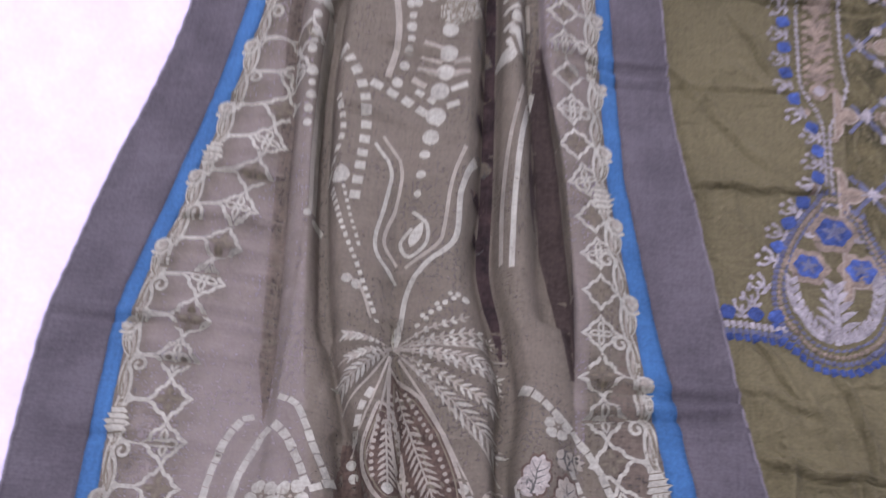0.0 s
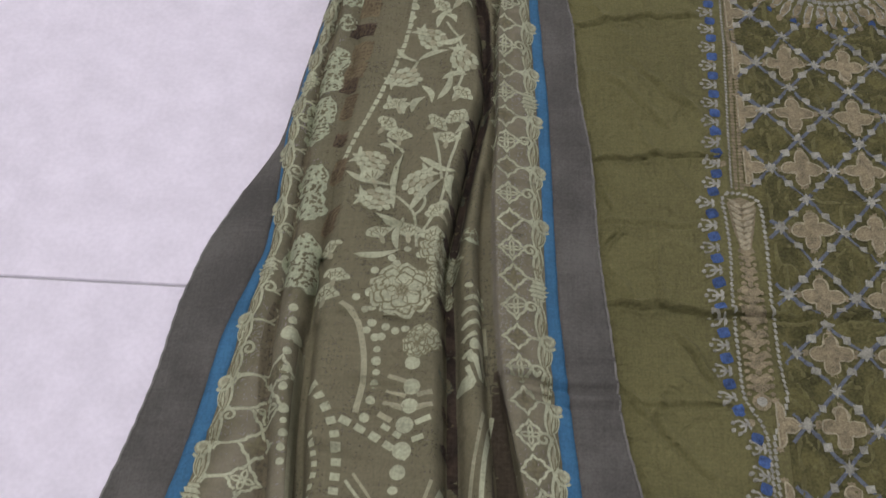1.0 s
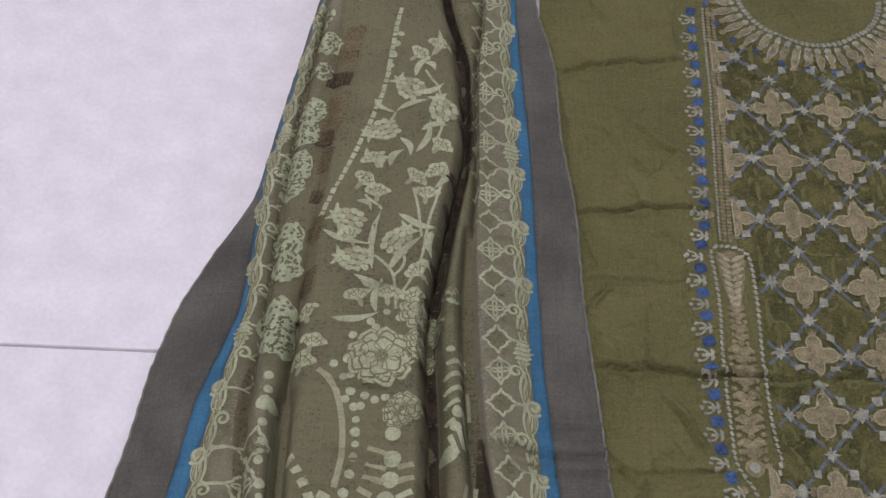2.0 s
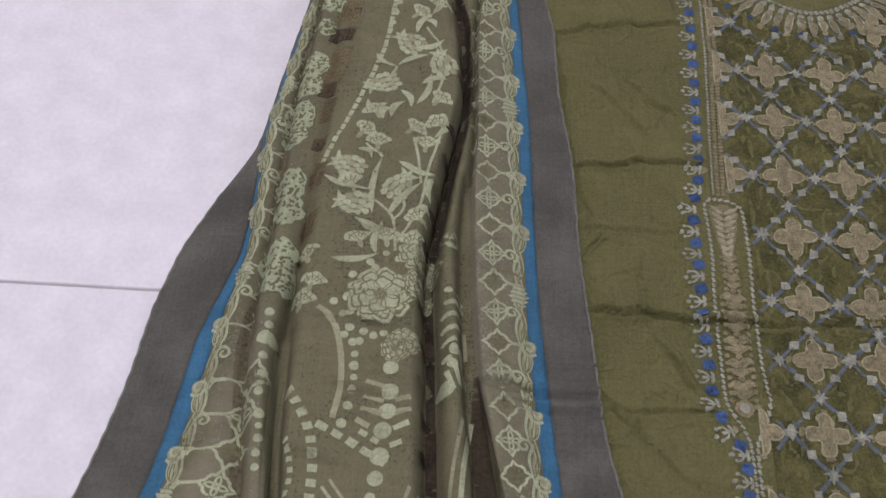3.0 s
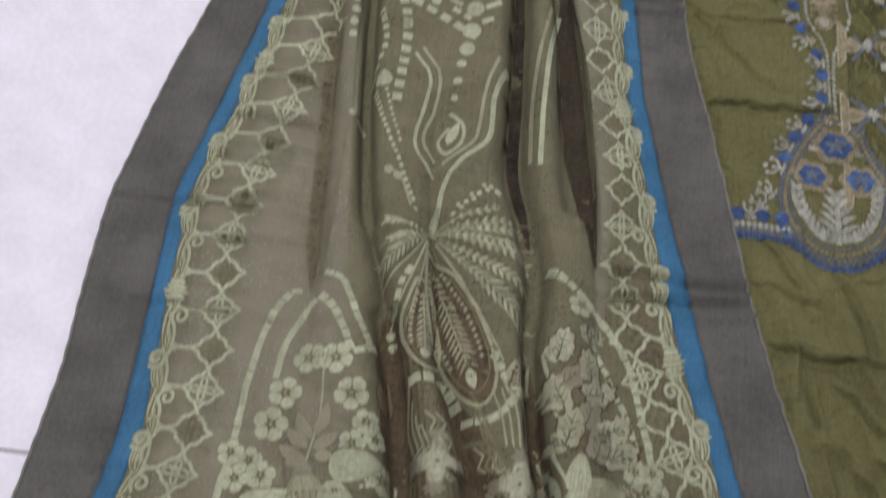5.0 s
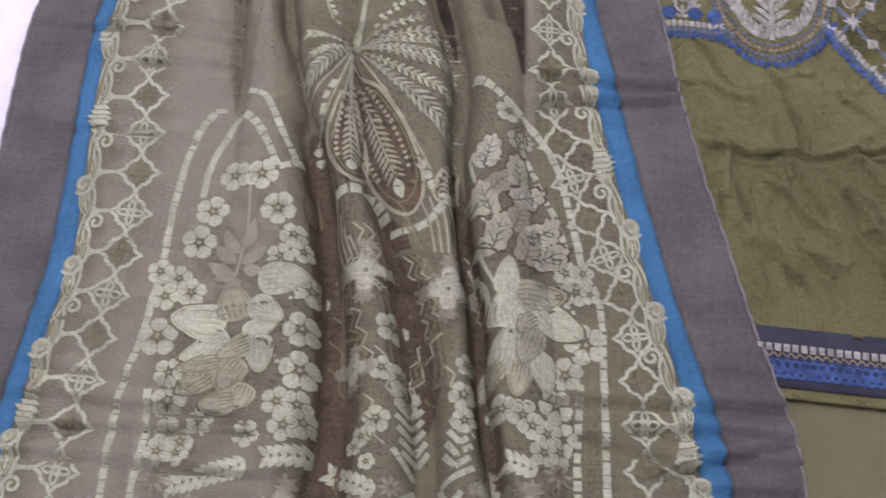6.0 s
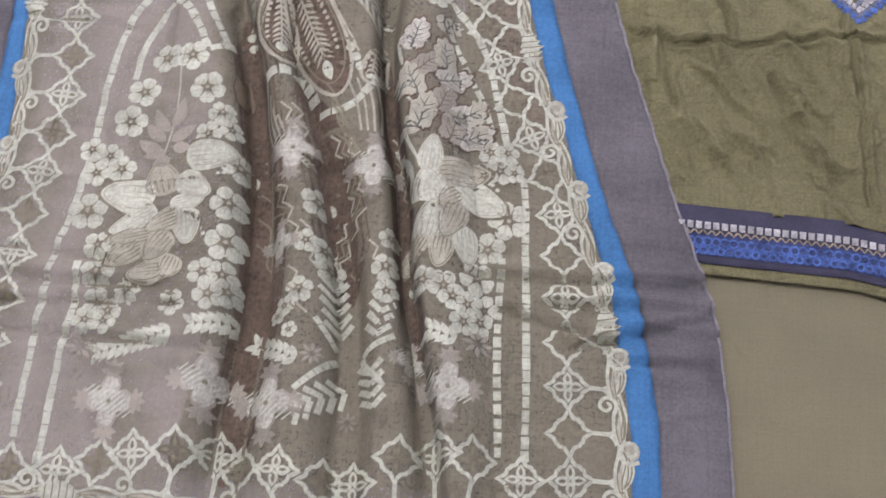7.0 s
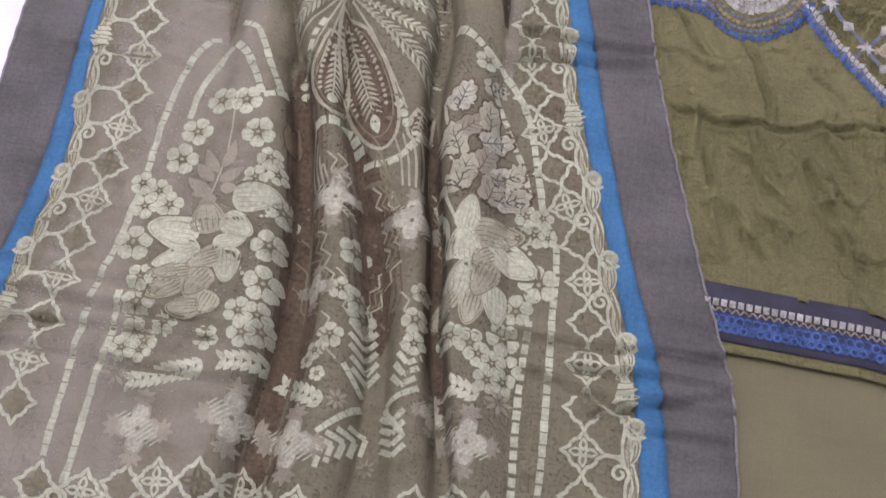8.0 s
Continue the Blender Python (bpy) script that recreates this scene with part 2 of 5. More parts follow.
FOLDS = [
    # outer edge, grey selvedge, blue stripe
    fold([(1.56, 0.050, .010), (1.42, 0.030, .010), (1.25, 0.006, .008), (1.16, -0.006, .005), (1.09, -0.039, .003), (1.03, -0.063, .003), (0.96, -0.079, .003), (0.88, -0.087, .003), (0.81, -0.100, .003), (0.757, -0.113, .003), (0.70, -0.123, .003), (0.61, -0.138, .003), (0.53, -0.139, .003), (0.445, -0.137, .003), (0.34, -0.146, .003), (0.10, -0.175, .003), (0.04, -0.183, .003)]),
    fold([(1.56, 0.052, .012), (1.42, 0.033, .012), (1.25, 0.009, .012), (1.17, -0.001, .012), (1.09, 0.000, .010), (1.02, -0.004, .008), (0.93, -0.030, .008), (0.81, -0.045, .008), (0.70, -0.066, .008), (0.616, -0.083, .008), (0.525, -0.081, .008), (0.40, -0.079, .008), (0.32, -0.090, .008), (0.10, -0.115, .008), (0.04, -0.12, .008)]),
    fold([(1.56, 0.054, .014), (1.42, 0.036, .014), (1.25, 0.013, .014), (1.17, 0.002, .016), (1.09, 0.003, .014), (1.02, 0.002, .012), (0.93, -0.013, .012), (0.82, -0.027, .012), (0.70, -0.050, .012), (0.616, -0.069, .012), (0.525, -0.067, .012), (0.40, -0.060, .012), (0.31, -0.075, .012), (0.10, -0.10, .012), (0.04, -0.105, .012)]),
    # left panel, hollow beside the tube, tube, deep hollow
    fold([(1.56, 0.060, .030), (1.42, 0.040, .030), (1.25, 0.022, .030), (1.16, 0.014, .030), (1.02, 0.014, .026), (0.93, 0.004, .022), (0.82, -0.004, .018), (0.62, -0.020, .020), (0.45, -0.010, .022), (0.30, -0.020, .022), (0.10, -0.03, .020), (0.04, -0.03, .016)]),
    fold([(1.56, 0.066, .020), (1.42, 0.047, .020), (1.25, 0.031, .020), (1.10, 0.025, .018), (1.03, 0.024, .016), (0.90, 0.018, .010), (0.79, 0.029, .010), (0.70, 0.036, .011), (0.62, 0.042, .009), (0.56, 0.046, .009), (0.50, 0.048, .022), (0.40, 0.050, .032), (0.30, 0.050, .032), (0.10, 0.040, .026), (0.04, 0.04, .018)]),
    fold([(1.56, 0.076, .040), (1.42, 0.058, .040), (1.25, 0.046, .040), (1.05, 0.040, .038), (0.91, 0.034, .036), (0.83, 0.040, .036), (0.74, 0.050, .034), (0.67, 0.058, .030), (0.60, 0.066, .030), (0.52, 0.080, .036), (0.45, 0.100, .042), (0.39, 0.110, .042), (0.30, 0.118, .042), (0.20, 0.108, .038), (0.10, 0.10, .032), (0.04, 0.10, .02)]),
    fold([(1.56, 0.082, .034), (1.42, 0.066, .035), (1.25, 0.064, .036), (1.12, 0.060, .035), (1.03, 0.057, .027), (0.93, 0.051, .008), (0.83, 0.053, .006), (0.73, 0.062, .006), (0.62, 0.078, .008), (0.545, 0.104, .010), (0.50, 0.116, .006), (0.45, 0.128, .004), (0.39, 0.140, .004), (0.32, 0.148, .004), (0.27, 0.149, .006), (0.19, 0.142, .008), (0.12, 0.139, .008), (0.04, 0.135, .008)]),
    # middle panel: shoulder, middle (hollow near the hem), shoulder, deep hollow
    fold([(1.56, 0.090, .040), (1.42, 0.078, .040), (1.25, 0.074, .042), (1.05, 0.074, .044), (0.92, 0.070, .042), (0.83, 0.070, .042), (0.73, 0.080, .042), (0.62, 0.098, .038), (0.545, 0.120, .034), (0.45, 0.152, .038), (0.36, 0.172, .038), (0.29, 0.186, .038), (0.22, 0.190, .036), (0.12, 0.186, .032), (0.04, 0.18, .02)]),
    fold([(1.56, 0.125, .044), (1.42, 0.120, .044), (1.25, 0.125, .046), (1.05, 0.122, .046), (0.92, 0.115, .046), (0.83, 0.118, .040), (0.73, 0.125, .034), (0.66, 0.130, .022), (0.60, 0.135, .016), (0.54, 0.150, .020), (0.49, 0.150, .014), (0.434, 0.176, .010), (0.364, 0.200, .007), (0.288, 0.218, .006), (0.224, 0.225, .006), (0.13, 0.229, .008), (0.04, 0.23, .008)]),
    fold([(1.56, 0.150, .040), (1.42, 0.160, .042), (1.30, 0.185, .044), (1.22, 0.194, .044), (1.11, 0.176, .046), (1.00, 0.160, .046), (0.89, 0.166, .046), (0.80, 0.168, .044), (0.72, 0.172, .042), (0.67, 0.170, .036), (0.62, 0.182, .036), (0.58, 0.200, .040), (0.53, 0.205, .040), (0.43, 0.220, .038), (0.36, 0.232, .036), (0.27, 0.246, .034), (0.17, 0.258, .030), (0.04, 0.26, .02)]),
    fold([(1.56, 0.165, .010), (1.427, 0.178, .010), (1.341, 0.202, .008), (1.22, 0.209, .006), (1.11, 0.191, .005), (1.00, 0.178, .005), (0.89, 0.186, .005), (0.82, 0.190, .005), (0.75, 0.194, .005), (0.675, 0.196, .005), (0.62, 0.214, .005), (0.566, 0.226, .006), (0.53, 0.222, .006), (0.43, 0.236, .006), (0.385, 0.249, .006), (0.316, 0.257, .006), (0.268, 0.269, .006), (0.17, 0.292, .008), (0.04, 0.30, .008)]),
    # narrow tube, hollow, right panel
    fold([(1.56, 0.185, .034), (1.43, 0.195, .034), (1.34, 0.208, .022), (1.22, 0.2135, .016), (1.11, 0.202, .03), (1.03, 0.195, .034), (0.92, 0.204, .036), (0.85, 0.208, .036), (0.756, 0.217, .036), (0.667, 0.222, .034), (0.61, 0.238, .032), (0.55, 0.250, .032), (0.50, 0.240, .043), (0.43, 0.252, .045), (0.37, 0.266, .043), (0.30, 0.272, .041), (0.22, 0.290, .037), (0.12, 0.31, .033), (0.04, 0.32, .018)]),
    fold([(1.56, 0.205, .014), (1.43, 0.222, .012), (1.34, 0.2145, .012), (1.18, 0.218, .01), (1.098, 0.216, .008), (0.969, 0.222, .008), (0.885, 0.230, .006), (0.83, 0.239, .005), (0.77, 0.251, .005), (0.70, 0.261, .005), (0.64, 0.269, .007), (0.59, 0.274, .016), (0.50, 0.280, .019), (0.40, 0.300, .021), (0.20, 0.330, .019), (0.04, 0.34, .016)]),
    fold([(1.56, 0.230, .026), (1.43, 0.238, .026), (1.34, 0.228, .026), (1.20, 0.230, .026), (1.05, 0.238, .026), (0.92, 0.246, .026), (0.83, 0.260, .026), (0.75, 0.274, .026), (0.65, 0.291, .024), (0.55, 0.306, .02), (0.45, 0.330, .016), (0.35, 0.360, .016), (0.20, 0.375, .014), (0.04, 0.385, .014)]),
    # blue stripe, grey selvedge, outer edge
    fold([(1.56, 0.245, .016), (1.43, 0.252, .016), (1.38, 0.250, .016), (1.226, 0.260, .016), (1.063, 0.269, .016), (0.95, 0.273, .016), (0.834, 0.284, .016), (0.764, 0.291, .016), (0.633, 0.320, .016), (0.60, 0.326, .016), (0.521, 0.344, .016), (0.456, 0.364, .016), (0.377, 0.389, .016), (0.316, 0.409, .016), (0.214, 0.426, .016), (0.04, 0.435, .014)]),
    fold([(1.56, 0.252, .013), (1.43, 0.258, .013), (1.386, 0.260, .013), (1.232, 0.273, .013), (1.068, 0.280, .013), (0.96, 0.285, .013), (0.839, 0.298, .013), (0.771, 0.305, .013), (0.64, 0.335, .013), (0.608, 0.344, .013), (0.527, 0.363, .013), (0.463, 0.380, .013), (0.39, 0.402, .013), (0.321, 0.428, .013), (0.219, 0.447, .013), (0.04, 0.455, .012)]),
    fold([(1.56, 0.272, .0145), (1.441, 0.281, .0145), (1.354, 0.301, .0135), (1.249, 0.306, .0135), (1.16, 0.319, .0135), (1.038, 0.325, .0135), (0.924, 0.336, .0135), (0.836, 0.344, .0135), (0.767, 0.362, .0135), (0.645, 0.388, .0135), (0.59, 0.400, .0135), (0.532, 0.415, .0135), (0.401, 0.455, .011), (0.309, 0.488, .011), (0.228, 0.499, .008), (0.04, 0.51, .006)]),
]
NK = len(FOLDS)
STEP = 0.002
ROWY = np.arange(0.04, 1.56 + STEP / 2, STEP)


def smooth(v, k):
    pad = np.r_[np.full(k, v[0]), v, np.full(k, v[-1])]
    return np.convolve(pad, np.hanning(2 * k + 3)[1:-1] / np.hanning(2 * k + 3).sum(), "same")[k:-k]


KX = np.array([smooth(np.interp(ROWY, f[:, 0], f[:, 1]), 14) for f in FOLDS]).T
KZ = np.array([smooth(np.interp(ROWY, f[:, 0], f[:, 2]), 14) for f in FOLDS]).T
KX = np.maximum.accumulate(KX + np.arange(NK) * 1e-5, axis=1)

# pressed creases across the cloth: y, from x, to x, depth, slope
CREASES = [(0.612, -0.14, 0.05, .0034, -0.06), (0.655, -0.06, 0.05, .0024, -0.1), (0.70, -0.05, 0.04, .0026, -0.1), (0.745, -0.04, 0.04, .0022, -0.12),
           (0.885, 0.22, 0.35, .0032, 0.0), (0.868, 0.25, 0.35, .0026, 0.0), (0.588, 0.28, 0.41, .003, 0.03), (0.318, 0.30, 0.50, .003, 0.06),
           (0.303, 0.36, 0.50, .003, 0.05), (0.288, 0.39, 0.50, .0026, 0.0), (0.255, -0.13, 0.12, .0024, -0.05), (0.300, -0.13, 0.1, .002, -0.08),
           (0.935, 0.07, 0.15, .0016, -0.15), (0.872, 0.07, 0.15, .0018, -0.2), (0.83, -0.1, 0.0, .0016, -0.2), (0.52, -0.13, 0.03, .0015, -0.1),
           (0.562, 0.28, 0.40, .0034, 0.14), (0.294, 0.33, 0.42, .0034, -0.19), (0.271, 0.385, 0.49, .0034, 0.33), (0.264, 0.42, 0.49, .003, 0.03), (0.271, -0.09, 0.10, .0022, 0.02), (0.322, -0.10, 0.05, .0018, -0.12),
           (0.612, -0.05, 0.05, .003, 0.05), (0.668, -0.03, 0.05, .0026, -0.02), (0.573, -0.04, 0.05, .0026, 0.06), (1.03, 0.07, 0.16, .0018, 0.12), (0.80, 0.07, 0.15, .0016, -0.25)]


def relief(x, y):
    """Small ripples and pressed creases of laid cloth."""
    h = 0.0030 * noise.noise(Vector((x * 22, y * 9, 3.1))) + 0.0014 * noise.noise(Vector((x * 60, y * 25, 7.7)))
    ridge = 1 - abs(noise.noise(Vector((x * 9 + 4, y * 24, 1.9))))
    h += 0.0036 * (ridge ** 8 - 0.25)
    for cy, a, b, depth, slope in CREASES:
        d = y - cy - slope * (x - a)
        if abs(d) < 0.02 and a - 0.01 < x < b + 0.01:
            ends = min(1.0, max(0.0, (x - a + 0.01) / 0.02), ) * min(1.0, max(0.0, (b + 0.01 - x) / 0.02))
            h += 1.9 * depth * ends * (math.exp(-((d - 0.004) / 0.0045) ** 2) * 0.7 - math.exp(-((d + 0.002) / 0.0034) ** 2))
    return h


def shawl_z(x, y):
    r = min(max((y - ROWY[0]) / STEP, 0), len(ROWY) - 1.001)
    i, f = int(r), r - int(r)
    xs = KX[i] * (1 - f) + KX[i + 1] * f
    zs = KZ[i] * (1 - f) + KZ[i + 1] * f
    k = int(np.searchsorted(xs, x)) - 1
    if k < 0:
        base = zs[0]
    elif k >= NK - 1:
        base = zs[-1]
    else:
        t = (x - xs[k]) / max(xs[k + 1] - xs[k], 1e-6)
        # the cloth climbs steeply out of a hollow and rounds over the ridge
        gap = abs(zs[k + 1] - zs[k])
        if k == 12 and y > 0.60:
            # the right panel starts in a raised fold and falls away from it
            crest = zs[13] + min(0.011, 0.20 * (xs[13] - xs[12])) * min(1.0, (y - 0.60) / 0.05)
            if t < 0.2:
                s = t / 0.2
                base = zs[12] + (crest - zs[12]) * (1 - (1 - s) ** 2.4)
            else:
                s = (t - 0.2) / 0.8
                base = crest + (zs[13] - crest) * s * s * (3 - 2 * s)
            return max(base + relief(x, y) * min(1.0, base / 0.012), 0.0022)
        p = 1.6 + 1.2 * min(1.0, gap / 0.03)
        if zs[k + 1] > zs[k]:
            flat = 0.26 if zs[k] < 0.0085 and gap > 0.012 else 0.0
            t = 1 - (1 - max(0.0, (t - flat) / (1 - flat))) ** p
        else:
            flat = (0.55 if k == 11 else 0.26) if zs[k + 1] < 0.0085 and gap > 0.012 else 0.0
            t = min(1.0, t / (1 - flat)) ** p
        base = zs[k] * (1 - t) + zs[k + 1] * t
    return max(base + relief(x, y) * min(1.0, base / 0.012), 0.0022)


# fan of gathered cloth below the knot of the middle panel
FAN = (0.135, 0.600)


def fan_pleats(x, y):
    dx, dy = x - FAN[0], FAN[1] - y
    r = math.hypot(dx, dy)
    if r > 0.13 or r < 0.004 or dy < -0.02:
        return 0.0
    a = math.atan2(dx, dy)
    return 0.0035 * math.cos(a * 9 + 0.6) * min(1, r / 0.03) * max(0.0, 1 - r / 0.13)


def shawl(x, y):
    return shawl_z(x, y) + (fan_pleats(x, y) if 0.085 < x < 0.215 else 0.0)


ROWSTEP = 0.004
GRID_Y = np.arange(0.05, 1.55, ROWSTEP)
# columns between neighbouring fold lines
SPLIT = [12, 4, 14, 12, 9, 10, 10, 15, 15, 10, 9, 10, 22, 11, 4, 12]


def cloth_strip(k0, k1, ya, yb):
    """The cloth between the fold lines k0 and k1, from ya to yb."""
    bm = bmesh.new()
    ys = [y for y in GRID_Y if ya - 1e-6 <= y <= yb + 1e-6]
    grid = []
    for y in ys:
        r = (y - ROWY[0]) / STEP
        xs = KX[min(int(round(r)), len(ROWY) - 1)]
        line = []
        for k in range(k0, k1):
            for s in range(SPLIT[k] + (1 if k == k1 - 1 else 0)):
                x = xs[k] + (xs[k + 1] - xs[k]) * s / SPLIT[k]
                line.append(bm.verts.new((x, y, shawl(x, y))))
        grid.append(line)
    for a, b in zip(grid, grid[1:]):
        for i in range(len(a) - 1):
            bm.faces.new((a[i], a[i + 1], b[i + 1], b[i])).smooth = True
    return bm


def under_fold(k0, k1, ya, yb):
    """The cloth doubled back under the pleats, half as high."""
    bm = cloth_strip(k0, k1, ya, yb)
    for v in bm.verts:
        v.co.z = max(v.co.z * 0.5, 0.0016)
    return bm


HEM_BLUE, HEM_GREY, HEM_END, TOP = 0.125, 0.105, 0.05, 1.545
dupatta = part("shawl", cloth_strip(2, 14, HEM_BLUE, TOP), M_GROUND)
tagged(dupatta, "olive printed cotton shawl laid in long pleats on the floor", "shawl")
part("grey_border", cloth_strip(0, 1, HEM_GREY, TOP), M_GREY, dupatta, "plain grey woven selvedge")
part("grey_border", cloth_strip(15, 16, HEM_GREY, TOP), M_GREY, dupatta, "plain grey woven selvedge")
part("blue_stripe", cloth_strip(1, 2, HEM_GREY, TOP), M_BLUE, dupatta, "bright blue stripe")
part("blue_stripe", cloth_strip(14, 15, HEM_GREY, TOP), M_BLUE, dupatta, "bright blue stripe")
part("blue_stripe", cloth_strip(2, 14, HEM_GREY, HEM_BLUE), M_BLUE, dupatta, "bright blue stripe")
part("grey_border", cloth_strip(0, 16, HEM_END, HEM_GREY), M_GREY, dupatta, "plain grey woven hem")
part("folded_layer", under_fold(5, 12, HEM_BLUE + 0.03, TOP - 0.03), M_GROUND, dupatta, "cloth doubled back under the pleats")
for ob in dupatta.children:
    if ob.name.startswith("folded"):
        continue
    thick = ob.modifiers.new("thickness", "SOLIDIFY")
    thick.thickness, thick.offset = 0.0007, -1


# ---- the shirt ----
# pressed folds: from x, y, to x, y, depth, width of the valley
SHIRT_FOLDS = [(.31, .981, .377, .977, .0100, .0024), (.37, .977, .47, .973, .0105, .0026), (.46, .974, .80, .984, .0060, .0030), (.33, .771, .47, .780, .0080, .0024), (.30, 1.155, .45, 1.171, .0085, .0024),
               (.29, 1.352, .44, 1.377, .0060, .003), (.326, 1.044, .350, 1.072, .0055, .0022), (.342, .894, .363, .860, .0050, .0026), (.395, .950, .428, .897, .0045, .003), (.302, 1.352, .318, 1.160, .0046, .0024),
               (.318, 1.165, .335, 1.100, .0046, .0024), (.30, 1.075, .43, 1.080, .0026, .003), (.34, .875, .46, .872, .0030, .003), (.36, 1.30, .43, 1.23, .0034, .004), (.34, 1.27, .40, 1.21, .003, .004), (.37, .86, .42, .80, .0034, .004),
               (.400, .550, .440, .540, .0090, .0026), (.436, .541, .475, .536, .0080, .0024), (.47, .536, .602, .550, .0070, .0024), (.595, .550, .80, .556, .006, .003), (.478, .616, .501, .547, .0065, .0024), (.594, .570, .602, .500, .0065, .0024), (.601, .505, .608, .402, .0065, .0024),
               (.447, .512, .457, .479, .0058, .003), (.470, .512, .514, .476, .0065, .0034), (.500, .455, .516, .436, .005, .003), (.566, .452, .579, .426, .0065, .003), (.520, .520, .560, .470, .005, .004), (.540, .480, .575, .44, .004, .004), (.470, .470, .490, .43, .004, .004), (.412, .640, .44, .60, .004, .003), (.41, .600, .46, .58, .003, .004), (.53, .60, .56, .57, .003, .004)]


def shirt_z(x, y):
    h = 0.0066 + 0.0016 * noise.noise(Vector((x * 14, y * 12, 1.3))) + 0.0006 * noise.noise(Vector((x * 50, y * 45, 5.3)))
    for x0, y0, x1, y1, depth, w in SHIRT_FOLDS:
        if min(x0, x1) - .025 < x < max(x0, x1) + .025 and min(y0, y1) - .025 < y < max(y0, y1) + .025:
            dx, dy = x1 - x0, y1 - y0
            if dx < 0 or (abs(dy) > dx and dy > 0):
                x0, y0, dx, dy = x1, y1, -dx, -dy
            k = math.hypot(dx, dy)
            u, d = ((x - x0) * dx + (y - y0) * dy) / k, ((y - y0) * dx - (x - x0) * dy) / k
            ends = min(1, (u + .012) / .02, (k + .012 - u) / .02)
            if ends > 0:
                d -= .0022 * math.sin(u * 52 + y0 * 40) + .0010 * math.sin(u * 150 + x0 * 90)
                w = w * .7
                h += ends * depth * (1.0 * math.exp(-((d - 2.0 * w) / (1.7 * w)) ** 2) - 0.9 * math.exp(-(d / w) ** 2) + .3 * math.exp(-((d + 2.2 * w) / (2 * w)) ** 2))
    if 0.39 < y < 0.56:
        w = min(1, max(0, y - 0.405) / 0.03, (0.56 - y) / 0.02)
        q = noise.noise(Vector(((x * 0.85 + y * 0.52) * 34, (y * 0.85 - x * 0.52) * 9, 2.0)))
        h += w * 0.0095 * ((1 - abs(q)) ** 8 - 0.2)
    r = noise.noise(Vector(((x * 0.9 + y * 0.3) * 17, (y * 0.9 - x * 0.4) * 8, 6.0)))
    h += 0.0055 * ((1 - abs(r)) ** 10 - 0.15)
    if 0.50 < x < 0.66 and 0.6 < y < 1.40:
        h += 0.0042 * ((1 - abs(noise.noise(Vector((x * 52, y * 34, 4.0))))) ** 5 - 0.3) + 0.0010 * noise.noise(Vector((x * 90, y * 80, 4.0)))
    # pressed flat where the shawl lies on it
    edge = float(np.interp(y, ROWY, KX[:, 16])) if y < 1.56 else 0.2
    k = min(1.0, max(0.0, (x - edge - 0.002) / 0.012))
    return max(h, 0.0034) * k + 0.0050 * (1 - k)


HEMLINE = 0.388


def hem_y(x):
    return HEMLINE + 0.003 - 0.35 * max(0.0, x - 0.585) ** 1.3 - 0.03 * max(0.0, x - 0.46)


def sheet(zf, x0, x1, y0, y1, step, lower=None):
    bm = bmesh.new()
    nx, ny = int((x1 - x0) / step), int((y1 - y0) / step)
    grid = []
    for j in range(ny + 1):
        line = []
        for i in range(nx + 1):
            x = x0 + (x1 - x0) * i / nx
            low = lower(x) if lower else y0
            y = low + (y1 - low) * j / ny
            line.append(bm.verts.new((x, y, zf(x, y))))
        grid.append(line)
    for a, b in zip(grid, grid[1:]):
        for i in range(nx):
            bm.faces.new((a[i], a[i + 1], b[i + 1], b[i])).smooth = True
    return bm


shirt = part("shirt", sheet(shirt_z, 0.285, 0.86, 0.34, 1.62, 0.0019, hem_y), M_SHIRT)
tagged(shirt, "olive green cotton shirt with embroidered yoke, laid flat", "shirt")


def trouser_z(x, y):
    return 0.0016 + 0.0005 * noise.noise(Vector((x * 9, y * 7, 8.3)))


trousers = part("trousers", sheet(trouser_z, 0.30, 0.88, -0.30, 0.46, 0.008), M_TROUSER)
tagged(trousers, "plain olive cotton cloth lying flat below the shirt", "fabric")
for ob in (shirt, trousers):
    thick = ob.modifiers.new("thickness", "SOLIDIFY")
    thick.thickness, thick.offset = 0.0007, -1

# ---- printed and stitched motifs ----
# print lies almost flat in the cloth, stitching stands proud
SINK = {True: 0.50, False: 1.0}


